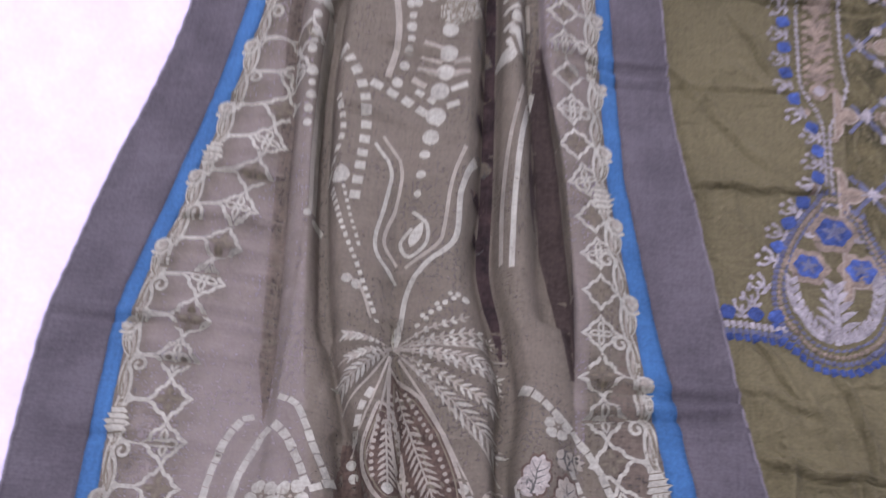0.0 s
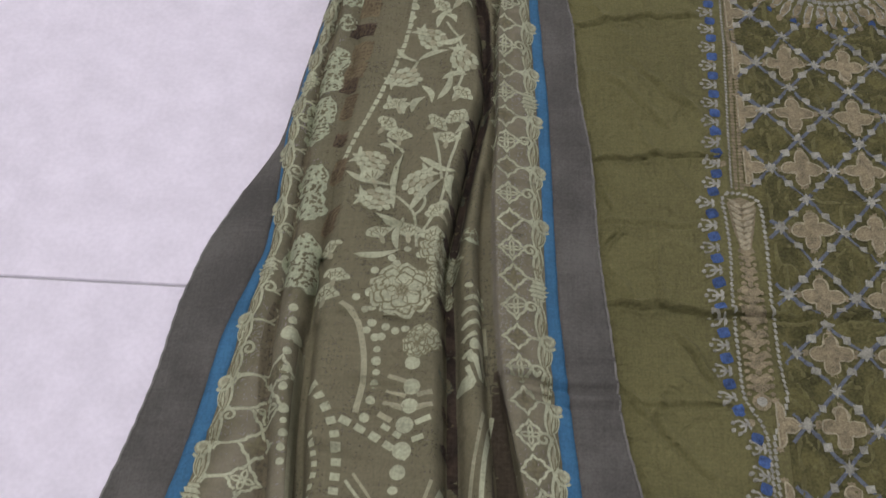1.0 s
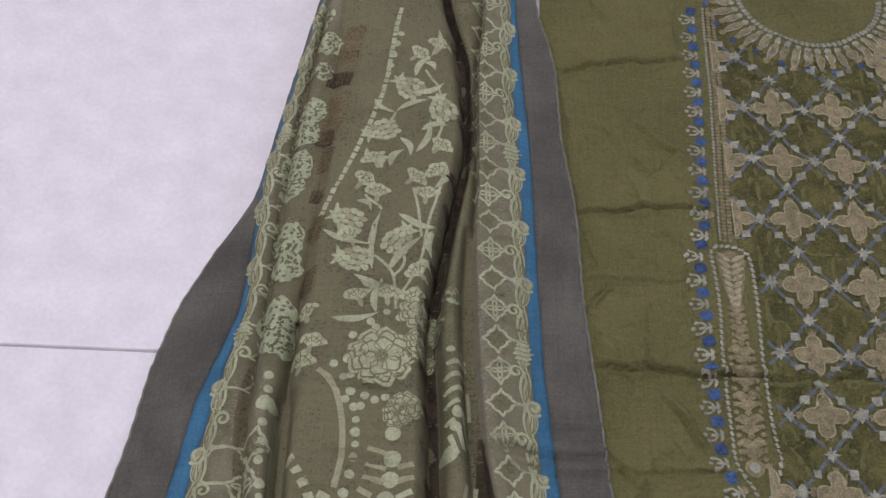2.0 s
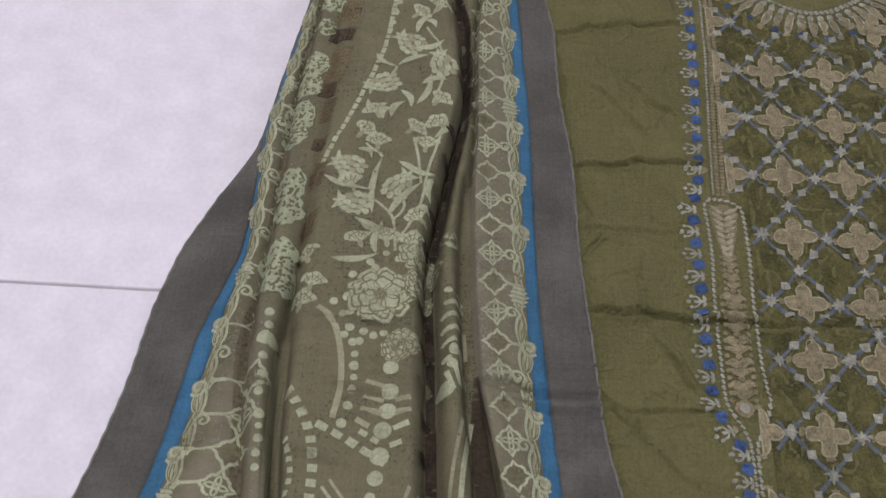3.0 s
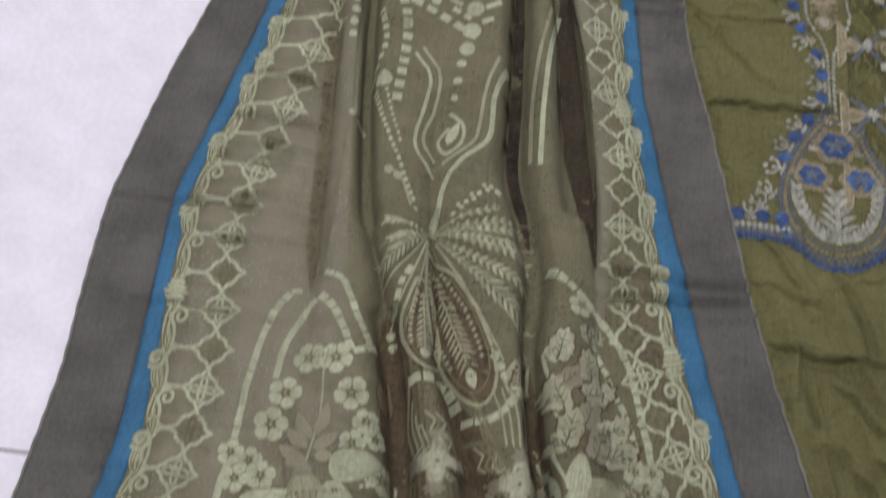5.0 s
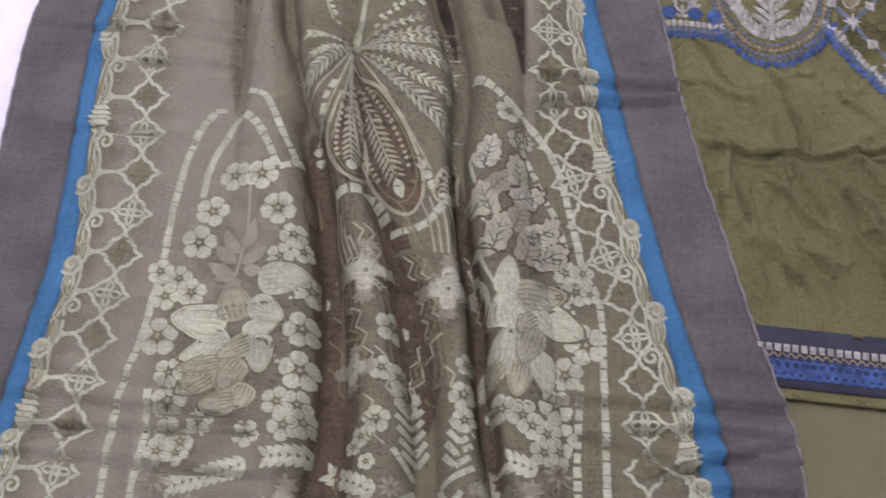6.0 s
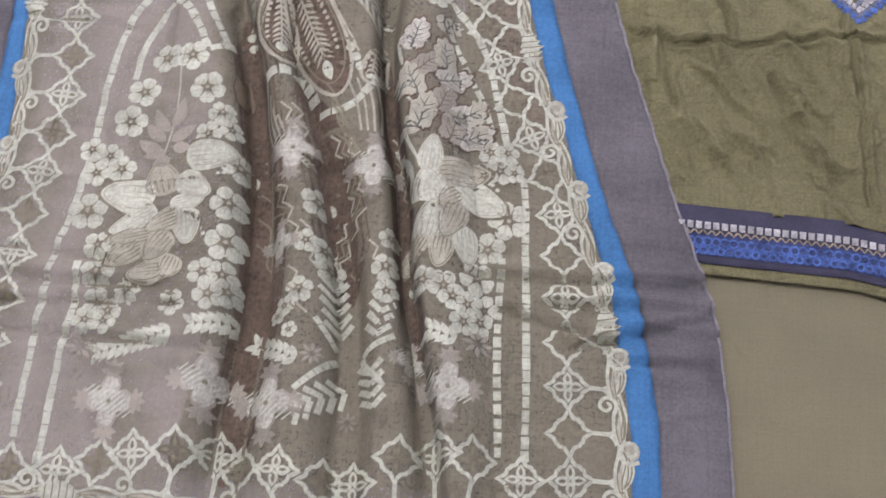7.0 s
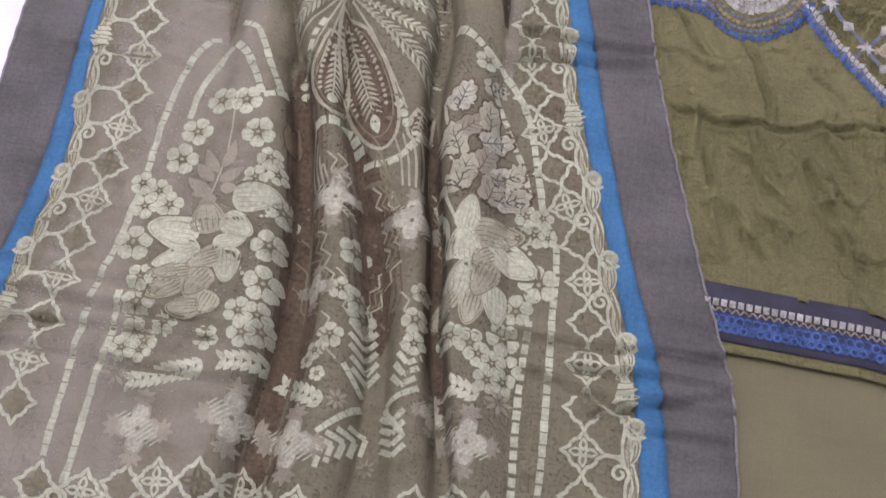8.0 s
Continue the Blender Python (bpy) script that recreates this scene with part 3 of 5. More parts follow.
class Ink:
    """Shapes laid on a cloth's surface, a little above it, in one mesh of several materials."""

    def __init__(self, surface, lift=0.0009):
        self.bm, self.surface, self.lift = bmesh.new(), surface, lift

    def vert(self, x, y, up=0.0):
        s, d = self.surface, 0.0015
        z = s(x, y)
        n = Vector((max(-1.5, min(1.5, (z - s(x + d, y)) / d)), max(-1.5, min(1.5, (z - s(x, y + d)) / d)), 1)).normalized()
        return self.bm.verts.new(Vector((x, y, z)) + n * (self.lift + up) * SINK[self.surface is shawl])

    def blob(self, pts, m=0, up=0.0, dome=0.0):
        """A filled outline about its middle; dome raises the middle."""
        cx, cy = sum(p[0] for p in pts) / len(pts), sum(p[1] for p in pts) / len(pts)
        reach = max(math.hypot(x - cx, y - cy) for x, y in pts)
        n = max(2, min(7, int(math.ceil(reach / 0.0042))))
        mid = self.vert(cx, cy, up + dome)
        last = None
        for k in range(1, n + 1):
            t = k / n
            ring = [self.vert(cx + (x - cx) * t, cy + (y - cy) * t, up + dome * (1 - t ** 3)) for x, y in pts]
            for i in range(len(pts)):
                j = (i + 1) % len(pts)
                face = self.bm.faces.new((last[i], ring[i], ring[j], last[j]) if last else (mid, ring[i], ring[j]))
                face.material_index, face.smooth = m, dome > 0
            last = ring

    def ribbon(self, pts, w, m=0, up=0.0, ends=(1.0, 1.0), dome=0.0):
        """A band of width w along pts; ends: shares of the width at the two ends."""
        rows = []
        n = len(pts)
        for i, (x, y) in enumerate(pts):
            ax, ay = pts[max(i - 1, 0)]
            bx, by = pts[min(i + 1, n - 1)]
            dx, dy = bx - ax, by - ay
            k = math.hypot(dx, dy) or 1e-6
            t = i / max(n - 1, 1)
            h = w / 2 * (ends[0] + (ends[1] - ends[0]) * t)
            ox, oy = -dy / k * h, dx / k * h
            rows.append([self.vert(x + ox * s, y + oy * s, up + (dome if s == 0 else 0)) for s in ((1, 0, -1) if w > 0.004 or dome else (1, -1))])
        for a, b in zip(rows, rows[1:]):
            for i in range(len(a) - 1):
                face = self.bm.faces.new((a[i], a[i + 1], b[i + 1], b[i]))
                face.material_index, face.smooth = m, dome > 0

    def disc(self, x, y, r, m=0, up=0.0, dome=0.0, n=10):
        self.blob([(x + r * math.cos(a * math.tau / n), y + r * math.sin(a * math.tau / n)) for a in range(n)], m, up, dome)

    def square(self, x, y, a, w, turn, m=0, up=0.0, dome=0.0):
        c, s = math.cos(turn), math.sin(turn)
        self.blob([(x + c * u - s * v, y + s * u + c * v) for u, v in ((-a, -w), (0, -w), (a, -w), (a, 0), (a, w), (0, w), (-a, w), (-a, 0))], m, up, dome)

    def leaf(self, a, b, w, m=0, up=0.0, bend=0.0, dome=0.0, n=7):
        """A pointed leaf from a to b, w wide."""
        dx, dy = b[0] - a[0], b[1] - a[1]
        left, right = [], []
        for i in range(n + 1):
            t = i / n
            h = w / 2 * math.sin(math.pi * t ** 0.8) ** 0.8
            o = bend * math.sin(math.pi * t)
            k = math.hypot(dx, dy)
            ox, oy = -dy / k, dx / k
            x, y = a[0] + dx * t + ox * o, a[1] + dy * t + oy * o
            left.append((x + ox * h, y + oy * h))
            right.append((x - ox * h, y - oy * h))
        self.blob(left + right[-2:0:-1], m, up, dome)

    def make(self, name, mats, parent, label=""):
        return part(name, self.bm, mats, parent, label)


def curve(pts, step=0.004):
    """Points along a smooth curve through pts."""
    out = []
    p = [Vector(q) for q in pts]
    p = [p[0] * 2 - p[1]] + p + [p[-1] * 2 - p[-2]]
    for i in range(1, len(p) - 2):
        n = max(2, int((p[i + 1] - p[i]).length / step))
        for s in range(n):
            t = s / n
            out.append(0.5 * (2 * p[i] + (p[i + 1] - p[i - 1]) * t + (2 * p[i - 1] - 5 * p[i] + 4 * p[i + 1] - p[i + 2]) * t * t
                              + (3 * p[i] - p[i - 1] - 3 * p[i + 1] + p[i + 2]) * t ** 3))
    out.append(p[-2])
    return [(v.x, v.y) for v in out]


def along(pts, pitch, start=0.0):
    """Places and headings at even steps along a curve."""
    c = curve(pts, 0.002)
    out, left = [], start
    for a, b in zip(c, c[1:]):
        d = math.hypot(b[0] - a[0], b[1] - a[1])
        while left <= d and d > 0:
            t = left / d
            out.append((a[0] + (b[0] - a[0]) * t, a[1] + (b[1] - a[1]) * t, math.atan2(b[1] - a[1], b[0] - a[0])))
            left += pitch
        left -= d
    return out


rng = random.Random(4)
SHEET = [M_PALE, M_PALE2, M_LINE, M_OLIVE, M_BROWN]

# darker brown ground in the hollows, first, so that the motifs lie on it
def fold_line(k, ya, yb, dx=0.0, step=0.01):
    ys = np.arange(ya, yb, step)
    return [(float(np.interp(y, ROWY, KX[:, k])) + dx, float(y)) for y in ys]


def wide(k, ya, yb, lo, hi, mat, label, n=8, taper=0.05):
    """A band of printed ground along the fold line k; in deep hollows its colour carries shade."""
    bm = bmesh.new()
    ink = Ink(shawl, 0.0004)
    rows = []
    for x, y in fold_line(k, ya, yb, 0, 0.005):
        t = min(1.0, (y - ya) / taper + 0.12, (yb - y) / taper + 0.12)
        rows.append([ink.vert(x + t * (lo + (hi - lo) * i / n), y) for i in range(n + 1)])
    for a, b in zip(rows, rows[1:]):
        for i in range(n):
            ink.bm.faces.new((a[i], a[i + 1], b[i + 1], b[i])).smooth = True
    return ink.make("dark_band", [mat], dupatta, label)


wide(6, 0.15, 0.53, -0.014, 0.020, M_BROWN, "dark brown printed ground in a fold, the darkest with painted shade")
wide(8, 0.29, 0.47, -0.020, 0.022, M_BROWN, "dark brown printed ground in a fold, the darkest with painted shade")
wide(10, 0.24, 0.50, -0.010, 0.007, M_BROWN, "dark brown printed ground in a fold, the darkest with painted shade")
# these two bands are print with the deep hollows' shade painted in
wide(10, 0.60, 1.48, -0.005, 0.006, M_DARK, "dark brown printed ground in a fold, the darkest with painted shade")
wide(12, 0.59, 0.90, -0.026, 0.004, M_UMBER, "dark brown printed ground in a fold, the darkest with painted shade", 8, 0.16)
wide(4, 0.535, 0.98, -0.010, 0.003, M_TAUPE, "brown printed ground in a fold", 5)
wide(4, 1.00, 1.40, -0.004, 0.006, M_TAUPE, "brown printed ground in a fold", 4)


wide(14, 0.40, 0.64, -0.040, -0.012, M_TAUPE, "brown printed ground inside the border", 8, 0.10)


def star(x, y, r, turn, alt, up=0.0):
    ink = Ink(shawl)
    c, s = math.cos(turn), math.sin(turn)
    quarter = [(1.0, 0.0), (0.80, 0.10), (0.62, 0.21), (0.585, 0.31), (0.56, 0.42), (0.46, 0.46), (0.42, 0.56), (0.31, 0.585), (0.21, 0.62), (0.10, 0.80)]
    pts = []
    for i in range(4):
        for u, v in quarter:
            for _ in range(i):
                u, v = -v, u
            pts.append((x + r * (c * u - s * v), y + r * (s * u + c * v)))
    ink.ribbon(pts + pts[:2], 0.17 * r, 0)
    for i in range(4):
        a2 = turn + i * math.pi / 2
        ca, sa = math.cos(a2), math.sin(a2)
        ink.leaf((x + .03 * r * ca, y + .03 * r * sa), (x + r * .68 * ca, y + r * .68 * sa), r * 0.40, 0 if alt else 3)
        ink.leaf((x + .18 * r * ca, y + .18 * r * sa), (x + r * .52 * ca, y + r * .52 * sa), r * 0.15, 3 if alt else 2, 0.0005)
    return ink.make("star_motif", SHEET, dupatta)


def stem(x, y, x2, y2):
    ink = Ink(shawl)
    ink.ribbon(curve([(x, y), (x2, y2)]), 0.0032, 0)
    k = math.hypot(x2 - x, y2 - y)
    if k > .008:
        ux, uy = (x2 - x) / k, (y2 - y) / k
        for s in (-1, 1):
            ink.ribbon(curve([(x2 - ux * .007, y2 - uy * .007), (x2 - ux * .002 - uy * s * .003, y2 - uy * .002 + ux * s * .003), (x2 - uy * s * .0075, y2 + ux * s * .0075)], .002), .0022, 0)
    ink.make("stem_motif", SHEET, dupatta)


STAR_R = [(.222, 1.43), (.223, 1.316), (.226, 1.22), (.231, 1.129), (.237, 1.039), (.243, .964), (.248, .895), (.256, .845), (.264, .79), (.276, .750), (.287, .69), (.292, .622), (.300, .548), (.318, .49), (.345, .435), (.363, .392), (.372, .340), (.378, .27), (.383, .20), (.386, .162)]
STAR_L = [(.030, .872), (.021, .824), (.008, .761), (-.003, .701), (-.017, .643), (-.025, .584), (-.025, .552), (-.021, .50), (-.020, .46), (-.024, .396), (-.031, .333), (-.036, .273), (-.040, .23), (-.038, .19)]
STAR_B = [(-.006, .150), (.029, .149), (.057, .157), (.081, .164), (.110, .168), (.136, .171), (.152, .163), (.180, .161), (.212, .156), (.233, .157), (.263, .176), (.290, .182), (.315, .179), (.350, .170)]
n_star = 0
for side, line in ((1, STAR_R), (-1, STAR_L)):
    for x, y, a in along(line, 0.0336):
        n_star += 1
        r = 0.0170 * (0.86 if side > 0 and y > 0.62 else 1.0)
        star(x, y, r, a, n_star % 2)
        k = 14 if side > 0 else 2
        edge = float(np.interp(y, ROWY, KX[:, k])) - side * 0.010
        nx, ny = -math.sin(a) * -side, math.cos(a) * -side
        if nx * side < 0:
            nx, ny = -nx, -ny
        stem(x + nx * r * 0.9, y + ny * r * 0.9, edge, y + ny * r * 0.6)
for i, (x, y) in enumerate(STAR_B):
    star(x, y, 0.0172, rng.uniform(-0.1, 0.1), i % 2)
    stem(x, y - 0.016, x + rng.uniform(-.004, .004), 0.136)
for y in np.arange(0.93, 1.40, 0.033):
    x0, x1 = (float(np.interp(y, ROWY, KX[:, k])) for k in (2, 4))
    ink = Ink(shawl)
    ink.ribbon(curve([(x0 + 0.004, y), (x0 + 0.010, y + 0.003), (x1 - 0.002, y + 0.002)], 0.002), 0.0022, 0)
    ink.ribbon(curve([(x1 - 0.006, y + 0.003), (x1, y + 0.012), (x1 - 0.002, y + 0.020)], 0.002), 0.0020, 1)
    ink.make("stem_motif", SHEET, dupatta)


def scroll(x, y, a, out, kind):
    """One length of the corded scroll border; out: +1 where the blue stripe lies to its left."""
    ink = Ink(shawl, 0.0011)
    ta, tb = (math.cos(a), math.sin(a)), (-math.sin(a) * out, math.cos(a) * out)
    def at(u, v):
        return (x + ta[0] * u + tb[0] * v, y + ta[1] * u + tb[1] * v)
    for v in (-0.0032, 0.0, 0.0032):
        ink.ribbon([at(u, v + 0.0016 * math.sin(u * 165 + v * 300)) for u in np.linspace(-0.020, 0.020, 11)], 0.0026, 0 if v else 1)
    for v in (-0.0016, 0.0016):
        ink.ribbon([at(u, v + 0.0016 * math.sin(u * 165 + v * 300)) for u in np.linspace(-0.018, 0.018, 11)], 0.0009, 2, 0.0004)
    if kind == 2:
        # a knot of leaves bound across the cords
        for j, u0 in enumerate((-.010, -.005, 0.0, .005, .010)):
            w = .0108 - .002 * abs(j - 2)
            ink.leaf(at(u0 - .002, -w), at(u0 + .002, w), .0068, 0, .0004 + .0001 * j, .0012, n=6)
            ink.ribbon([at(u0 + .0022, v) for v in np.linspace(-w * .8, w * .8, 5)], .0009, 2, .0010)
    else:
        # a leaf bulging over the stripe and a volute
        swell = 0.0082 if kind else 0.0040
        ink.blob([at(-0.016 + 0.030 * t, 0.001 + swell * math.sin(math.pi * t) ** 0.7) for t in np.linspace(0, 1, 9)] + [at(0.012 - 0.026 * t, 0.0005) for t in np.linspace(0, 1, 5)], 0, 0.0003)
        for s in (0.45, 0.75):
            ink.ribbon([at(-0.014 + 0.026 * t, 0.001 + swell * s * math.sin(math.pi * t) ** 0.7) for t in np.linspace(0, 1, 9)], 0.0011, 2, 0.0007)
        c = (0.012, 0.006 if kind else -0.008)
        sp = []
        for i in range(26):
            t = i / 25
            q = (0.0092 if kind else 0.0076) * (1 - 0.80 * t)
            ang = (1 if kind else -1) * t * 8.6 + 2.4
            sp.append(at(c[0] + q * math.cos(ang), c[1] + q * math.sin(ang)))
        ink.disc(*at(*c), 0.0072 if kind else 0.0058, 1 if kind else 3, 0.0002)
        ink.ribbon(sp, 0.0030, 0, 0.0009, (1.0, 0.8))
    return ink.make("scroll_motif", SHEET, dupatta)


for k, ya, dx, out in ((14, 1.46, -0.0070, 1), (2, 1.42, 0.0070, -1)):
    line = fold_line(k, 0.150, ya, dx, 0.02)
    for i, (x, y, a) in enumerate(along(line, 0.034)):
        scroll(x, y, a, -out, 2 if i % 7 == 4 else i % 2)
for i, x in enumerate(np.arange(-0.07, 0.40, 0.034)):
    scroll(x, 0.134, 0.0, -1, 2 if i % 6 == 3 else i % 2)


def cord(pts, w, length, gap, name="dashed_line", m=0):
    """A printed line of small blocks."""
    if length > 0.0074:
        for x, y, a in along(pts, length + gap, length / 2):
            ink = Ink(shawl, 0.001)
            k = rng.uniform(0.88, 1.08)
            ink.square(x, y, length / 2 * k, w / 2 * rng.uniform(0.88, 1.1), a + rng.uniform(-.06, .06), m)
            ink.make("dash_motif", SHEET, dupatta)
        return
    ink = Ink(shawl, 0.001)
    for x, y, a in along(pts, length + gap, length / 2):
        ink.square(x, y, length / 2, w / 2, a, m)
    tagged(ink.make(name, SHEET, dupatta), kind="stuff")


def band(pts, w, m=0, name="printed_line"):
    ink = Ink(shawl, 0.001)
    ink.ribbon(curve(pts, 0.003), w, m)
    return ink.make(name, SHEET, dupatta)


for k, dx in ((16, -0.0010), (0, 0.0008)):
    ink = Ink(shawl, 0.0009)
    ink.ribbon([(x + 0.0004 * math.sin(y * 320), y) for x, y in fold_line(k, 0.06, 1.53 if k else 1.10, dx, 0.006)], 0.0020, 0, dome=0.0004)
    ink.make("selvedge_edge", [M_EDGE], dupatta, "pale thread along the selvedge")

# two arched panels near the hem
cord([(.040, .535), (.032, .531), (.019, .504), (.013, .455), (.012, .414), (.010, .381), (.005, .337), (-.003, .299), (-.005, .254), (-.005, .21), (-.006, .166)], .0055, .0088, .0006)
cord([(.055, .523), (.049, .520), (.036, .486), (.033, .451)], .0055, .0088, .0006)
cord([(.017, .302), (.020, .270), (.017, .231), (.015, .155)], .0055, .0088, .0006)
cord([(.056, .530), (.068, .518), (.080, .499), (.090, .482), (.104, .489)], .0060, .0088, .0011)
cord([(.056, .552), (.073, .541), (.089, .511), (.100, .492)], .0050, .0088, .0011)
cord([(.327, .333), (.327, .275), (.333, .179)], .0055, .0075, .0026)
cord([(.234, .576), (.254, .563), (.280, .542), (.302, .509), (.316, .464), (.327, .421), (.340, .396), (.344, .335), (.349, .26), (.352, .183)], .0055, .0085, .0011)
cord([(.265, .528), (.278, .513), (.291, .486), (.304, .463), (.314, .435)], .0045, .0085, .0024)
cord([(.135, .466), (.155, .469), (.166, .464), (.176, .446)], .0075, .0085, .0020)
cord([(.179, .439), (.204, .444), (.225, .474)], .0060, .0085, .0011)


def flower(x, y, r, muted=False):
    ink = Ink(shawl, 0.0010)
    a0 = rng.uniform(0, 1.2)
    pts = []
    for i in range(40):
        a = i * math.tau / 40
        c = abs(math.cos(2.5 * a))
        q = r * 1.06 * (0.70 + 0.30 * c ** 0.6 - 0.05 * math.exp(-((1 - c) / 0.03) ** 2))
        pts.append((x + q * math.cos(a + a0), y + q * math.sin(a + a0)))
    ink.blob(pts, 1 if muted else 0)
    for i in range(5):
        a = a0 + i * math.tau / 5
        ink.ribbon([(x + r * q * math.cos(a), y + r * q * math.sin(a)) for q in (0.3, 0.5, 0.74)], r * 0.05, 1, 0.0005, (1.4, 0.4))
        ink.ribbon([(x + r * q * math.cos(a + 0.628), y + r * q * math.sin(a + 0.628)) for q in (0.3, 0.5, 0.68)], r * 0.06, 2, 0.0006)
        ink.leaf((x, y), (x + r * .44 * math.cos(a + .628), y + r * .44 * math.sin(a + .628)), r * .24, 3, .0013, n=4)
    ink.disc(x, y, r * 0.26, 3, 0.0015)
    ink.disc(x, y, r * 0.11, 1, 0.0018)
    return ink.make("flower_motif", SHEET, dupatta)


for x, y, r in [(.057, .474, .0125), (.078, .474, .0125), (.043, .444, .013), (.094, .445, .013), (.037, .417, .013), (.108, .424, .010), (.100, .407, .010), (.116, .412, .008), (.011, .393, .010), (.026, .388, .010), (.018, .373, .011), (.037, .377, .011), (.018, .341, .0145), (.125, .384, .012), (.122, .352, .013), (.124, .321, .014), (.031, .314, .011), (.034, .293, .013), (.058, .280, .010), (.037, .271, .010)]:
    flower(x, y, r)
for x, y, r in [(.046, .265, .010), (.031, .257, .010), (.044, .257, .009), (.111, .297, .011), (.125, .296, .011), (.130, .284, .011), (.118, .280, .011), (.092, .273, .010), (.313, .419, .010), (.326, .420, .009), (.321, .404, .011), (.309, .399, .009), (.332, .404, .008), (.330, .363, .0155), (.316, .339, .013), (.309, .313, .013), (.285, .302, .011), (.292, .295, .010), (.316, .291, .011), (.303, .291, .010), (.301, .277, .010), (.313, .280, .010), (.270, .305, .010)]:
    flower(x, y, r)
for x, y, r in [(.187, .362, .012), (.195, .325, .010), (.201, .312, .011), (.182, .291, .010), (.242, .314, .010), (.244, .296, .009), (.182, .329, .009), (.243, .337, .008), (.173, .279, .007), (.168, .272, .006), (.178, .261, .006), (.262, .548, .010)]:
    flower(x, y, r)


def petal(a, b, w, mats=SHEET, m=0, name="petal_motif", lines=True, bend=0.0):
    ink = Ink(shawl, 0.0014)
    ink.leaf(a, b, w * 1.12, 2, 0.0, bend)
    ink.leaf(a, b, w, m, 0.0004, bend)
    if lines:
        dx, dy = b[0] - a[0], b[1] - a[1]
        k = math.hypot(dx, dy)
        ox, oy = -dy / k, dx / k
        for s in (-0.26, 0.0, 0.26):
            ink.ribbon([(a[0] + dx * t + ox * (bend * math.sin(math.pi * t) + s * w * math.sin(math.pi * t)), a[1] + dy * t + oy * (bend * math.sin(math.pi * t) + s * w * math.sin(math.pi * t))) for t in np.linspace(0.08, 0.82, 6)], 0.0008, 2, 0.0009)
    return ink.make(name, mats, dupatta)


def bud(x, y, a, rx, ry, m=0):
    """A plump bud or broad petal, pointed at one end, with a dark rim and curved stripes."""
    ink = Ink(shawl, 0.0012)
    ca, sa = math.cos(a), math.sin(a)
    def at(u, v):
        return (x + ca * u - sa * v, y + sa * u + ca * v)
    for k, mat, up in ((1.14, 3, 0.0), (1.0, m, .0004)):
        ink.blob([at(rx * k * math.cos(t) * (1 + .12 * math.cos(t)), ry * k * math.sin(t) * (1 - .25 * math.cos(t))) for t in np.linspace(0, math.tau, 25)[:-1]], mat, up)
    for v in (-.62, -.3, 0.02, .34, .66):
        ink.ribbon([at(rx * u, ry * v * math.cos(u * 1.1) * (1 - .25 * u)) for u in np.linspace(-.72 + .2 * abs(v), .35 + .25 * math.cos(v * 9), 7)], .0008, 1 if m == 0 else 2, .0008, (1.3, .4))
    ink.ribbon([at(rx * math.cos(t) * .9 * (1 + .12 * math.cos(t)), ry * math.sin(t) * .86 * (1 - .25 * math.cos(t))) for t in np.linspace(-1.5, 1.5, 12)], .0009, 1 if m == 0 else 2, .0008)
    return ink.make("bud_motif", SHEET, dupatta)


for x, y, a, rx, ry, m in ((.056, .322, .2 + math.pi, .015, .0075, 1), (.053, .309, .5 + math.pi, .014, .008, 1), (.076, .316, 4.2, .012, .009, 1), (.077, .334, .5 + math.pi, .013, .007, 1), (.072, .294, 3.4, .012, .008, 1), (.086, .300, 4.4, .009, .008, 1),
                           (.049, .354, math.pi - .15, .0190, .0118, 0), (.071, .367, 1.9, .0130, .0115, 1), (.103, .390, .15, .0170, .0110, 0), (.094, .365, -.4, .0120, .0090, 0), (.091, .350, .4, .0110, .0062, 0), (.094, .333, -1.4, .0130, .0092, 0), (.056, .335, .45 + math.pi, .0170, .0078, 0),
                           (.291, .394, .3, .0190, .0105, 1), (.268, .402, 1.5, .0140, .0080, 0), (.269, .376, 1.8, .0125, .0110, 0), (.271, .349, 1.4, .0140, .0095, 0), (.306, .378, -.4, .0180, .0115, 0), (.287, .356, 4.4, .0150, .0095, 1), (.299, .338, 4.9, .0140, .0085, 0), (.285, .372, 3.9, .009, .007, 1), (.281, .330, 4.6, .012, .008, 1), (.262, .330, 4.2, .012, .007, 1)):
    bud(x, y, a, rx * 1.16, ry * 1.16, m)
for a, b in (((.066, .392), (.046, .402)), ((.068, .400), (.050, .416)), ((.070, .408), (.056, .428)), ((.072, .400), (.090, .414)), ((.072, .412), (.078, .436)), ((.070, .390), (.052, .388)), ((.074, .386), (.060, .380)), ((.074, .395), (.088, .396))):
    petal(a, b, .0095, [M_PINK, M_PINK, M_LINE], 0, "leaf_motif", False, rng.uniform(-.002, .002))
band([(.068, .385), (.073, .43), (.070, .462), (.071, .480)], .0016, 1)
for x, y in ((.052, .336), (.055, .333), (.049, .332), (.112, .374), (.116, .375), (.105, .330), (.108, .326), (.070, .318), (.074, .315), (.067, .314), (.316, .392), (.320, .388), (.302, .371), (.305, .367)):
    ink = Ink(shawl, 0.001)
    ink.disc(x, y, .0017, 0)
    ink.make("dot_motif", SHEET, dupatta)


def wheat(a, b, w):
    for x, y, t in along([a, b], 0.0058, 0.003):
        for s in (1, -1):
            tip = (x + math.cos(t) * 0.008 - math.sin(t) * s * w / 2, y + math.sin(t) * 0.008 + math.cos(t) * s * w / 2)
            ink = Ink(shawl, 0.001)
            ink.leaf((x, y), tip, 0.0052, 0, n=5)
            ink.make("wheat_leaf", SHEET, dupatta)


wheat((.098, .253), (.044, .234), .016)
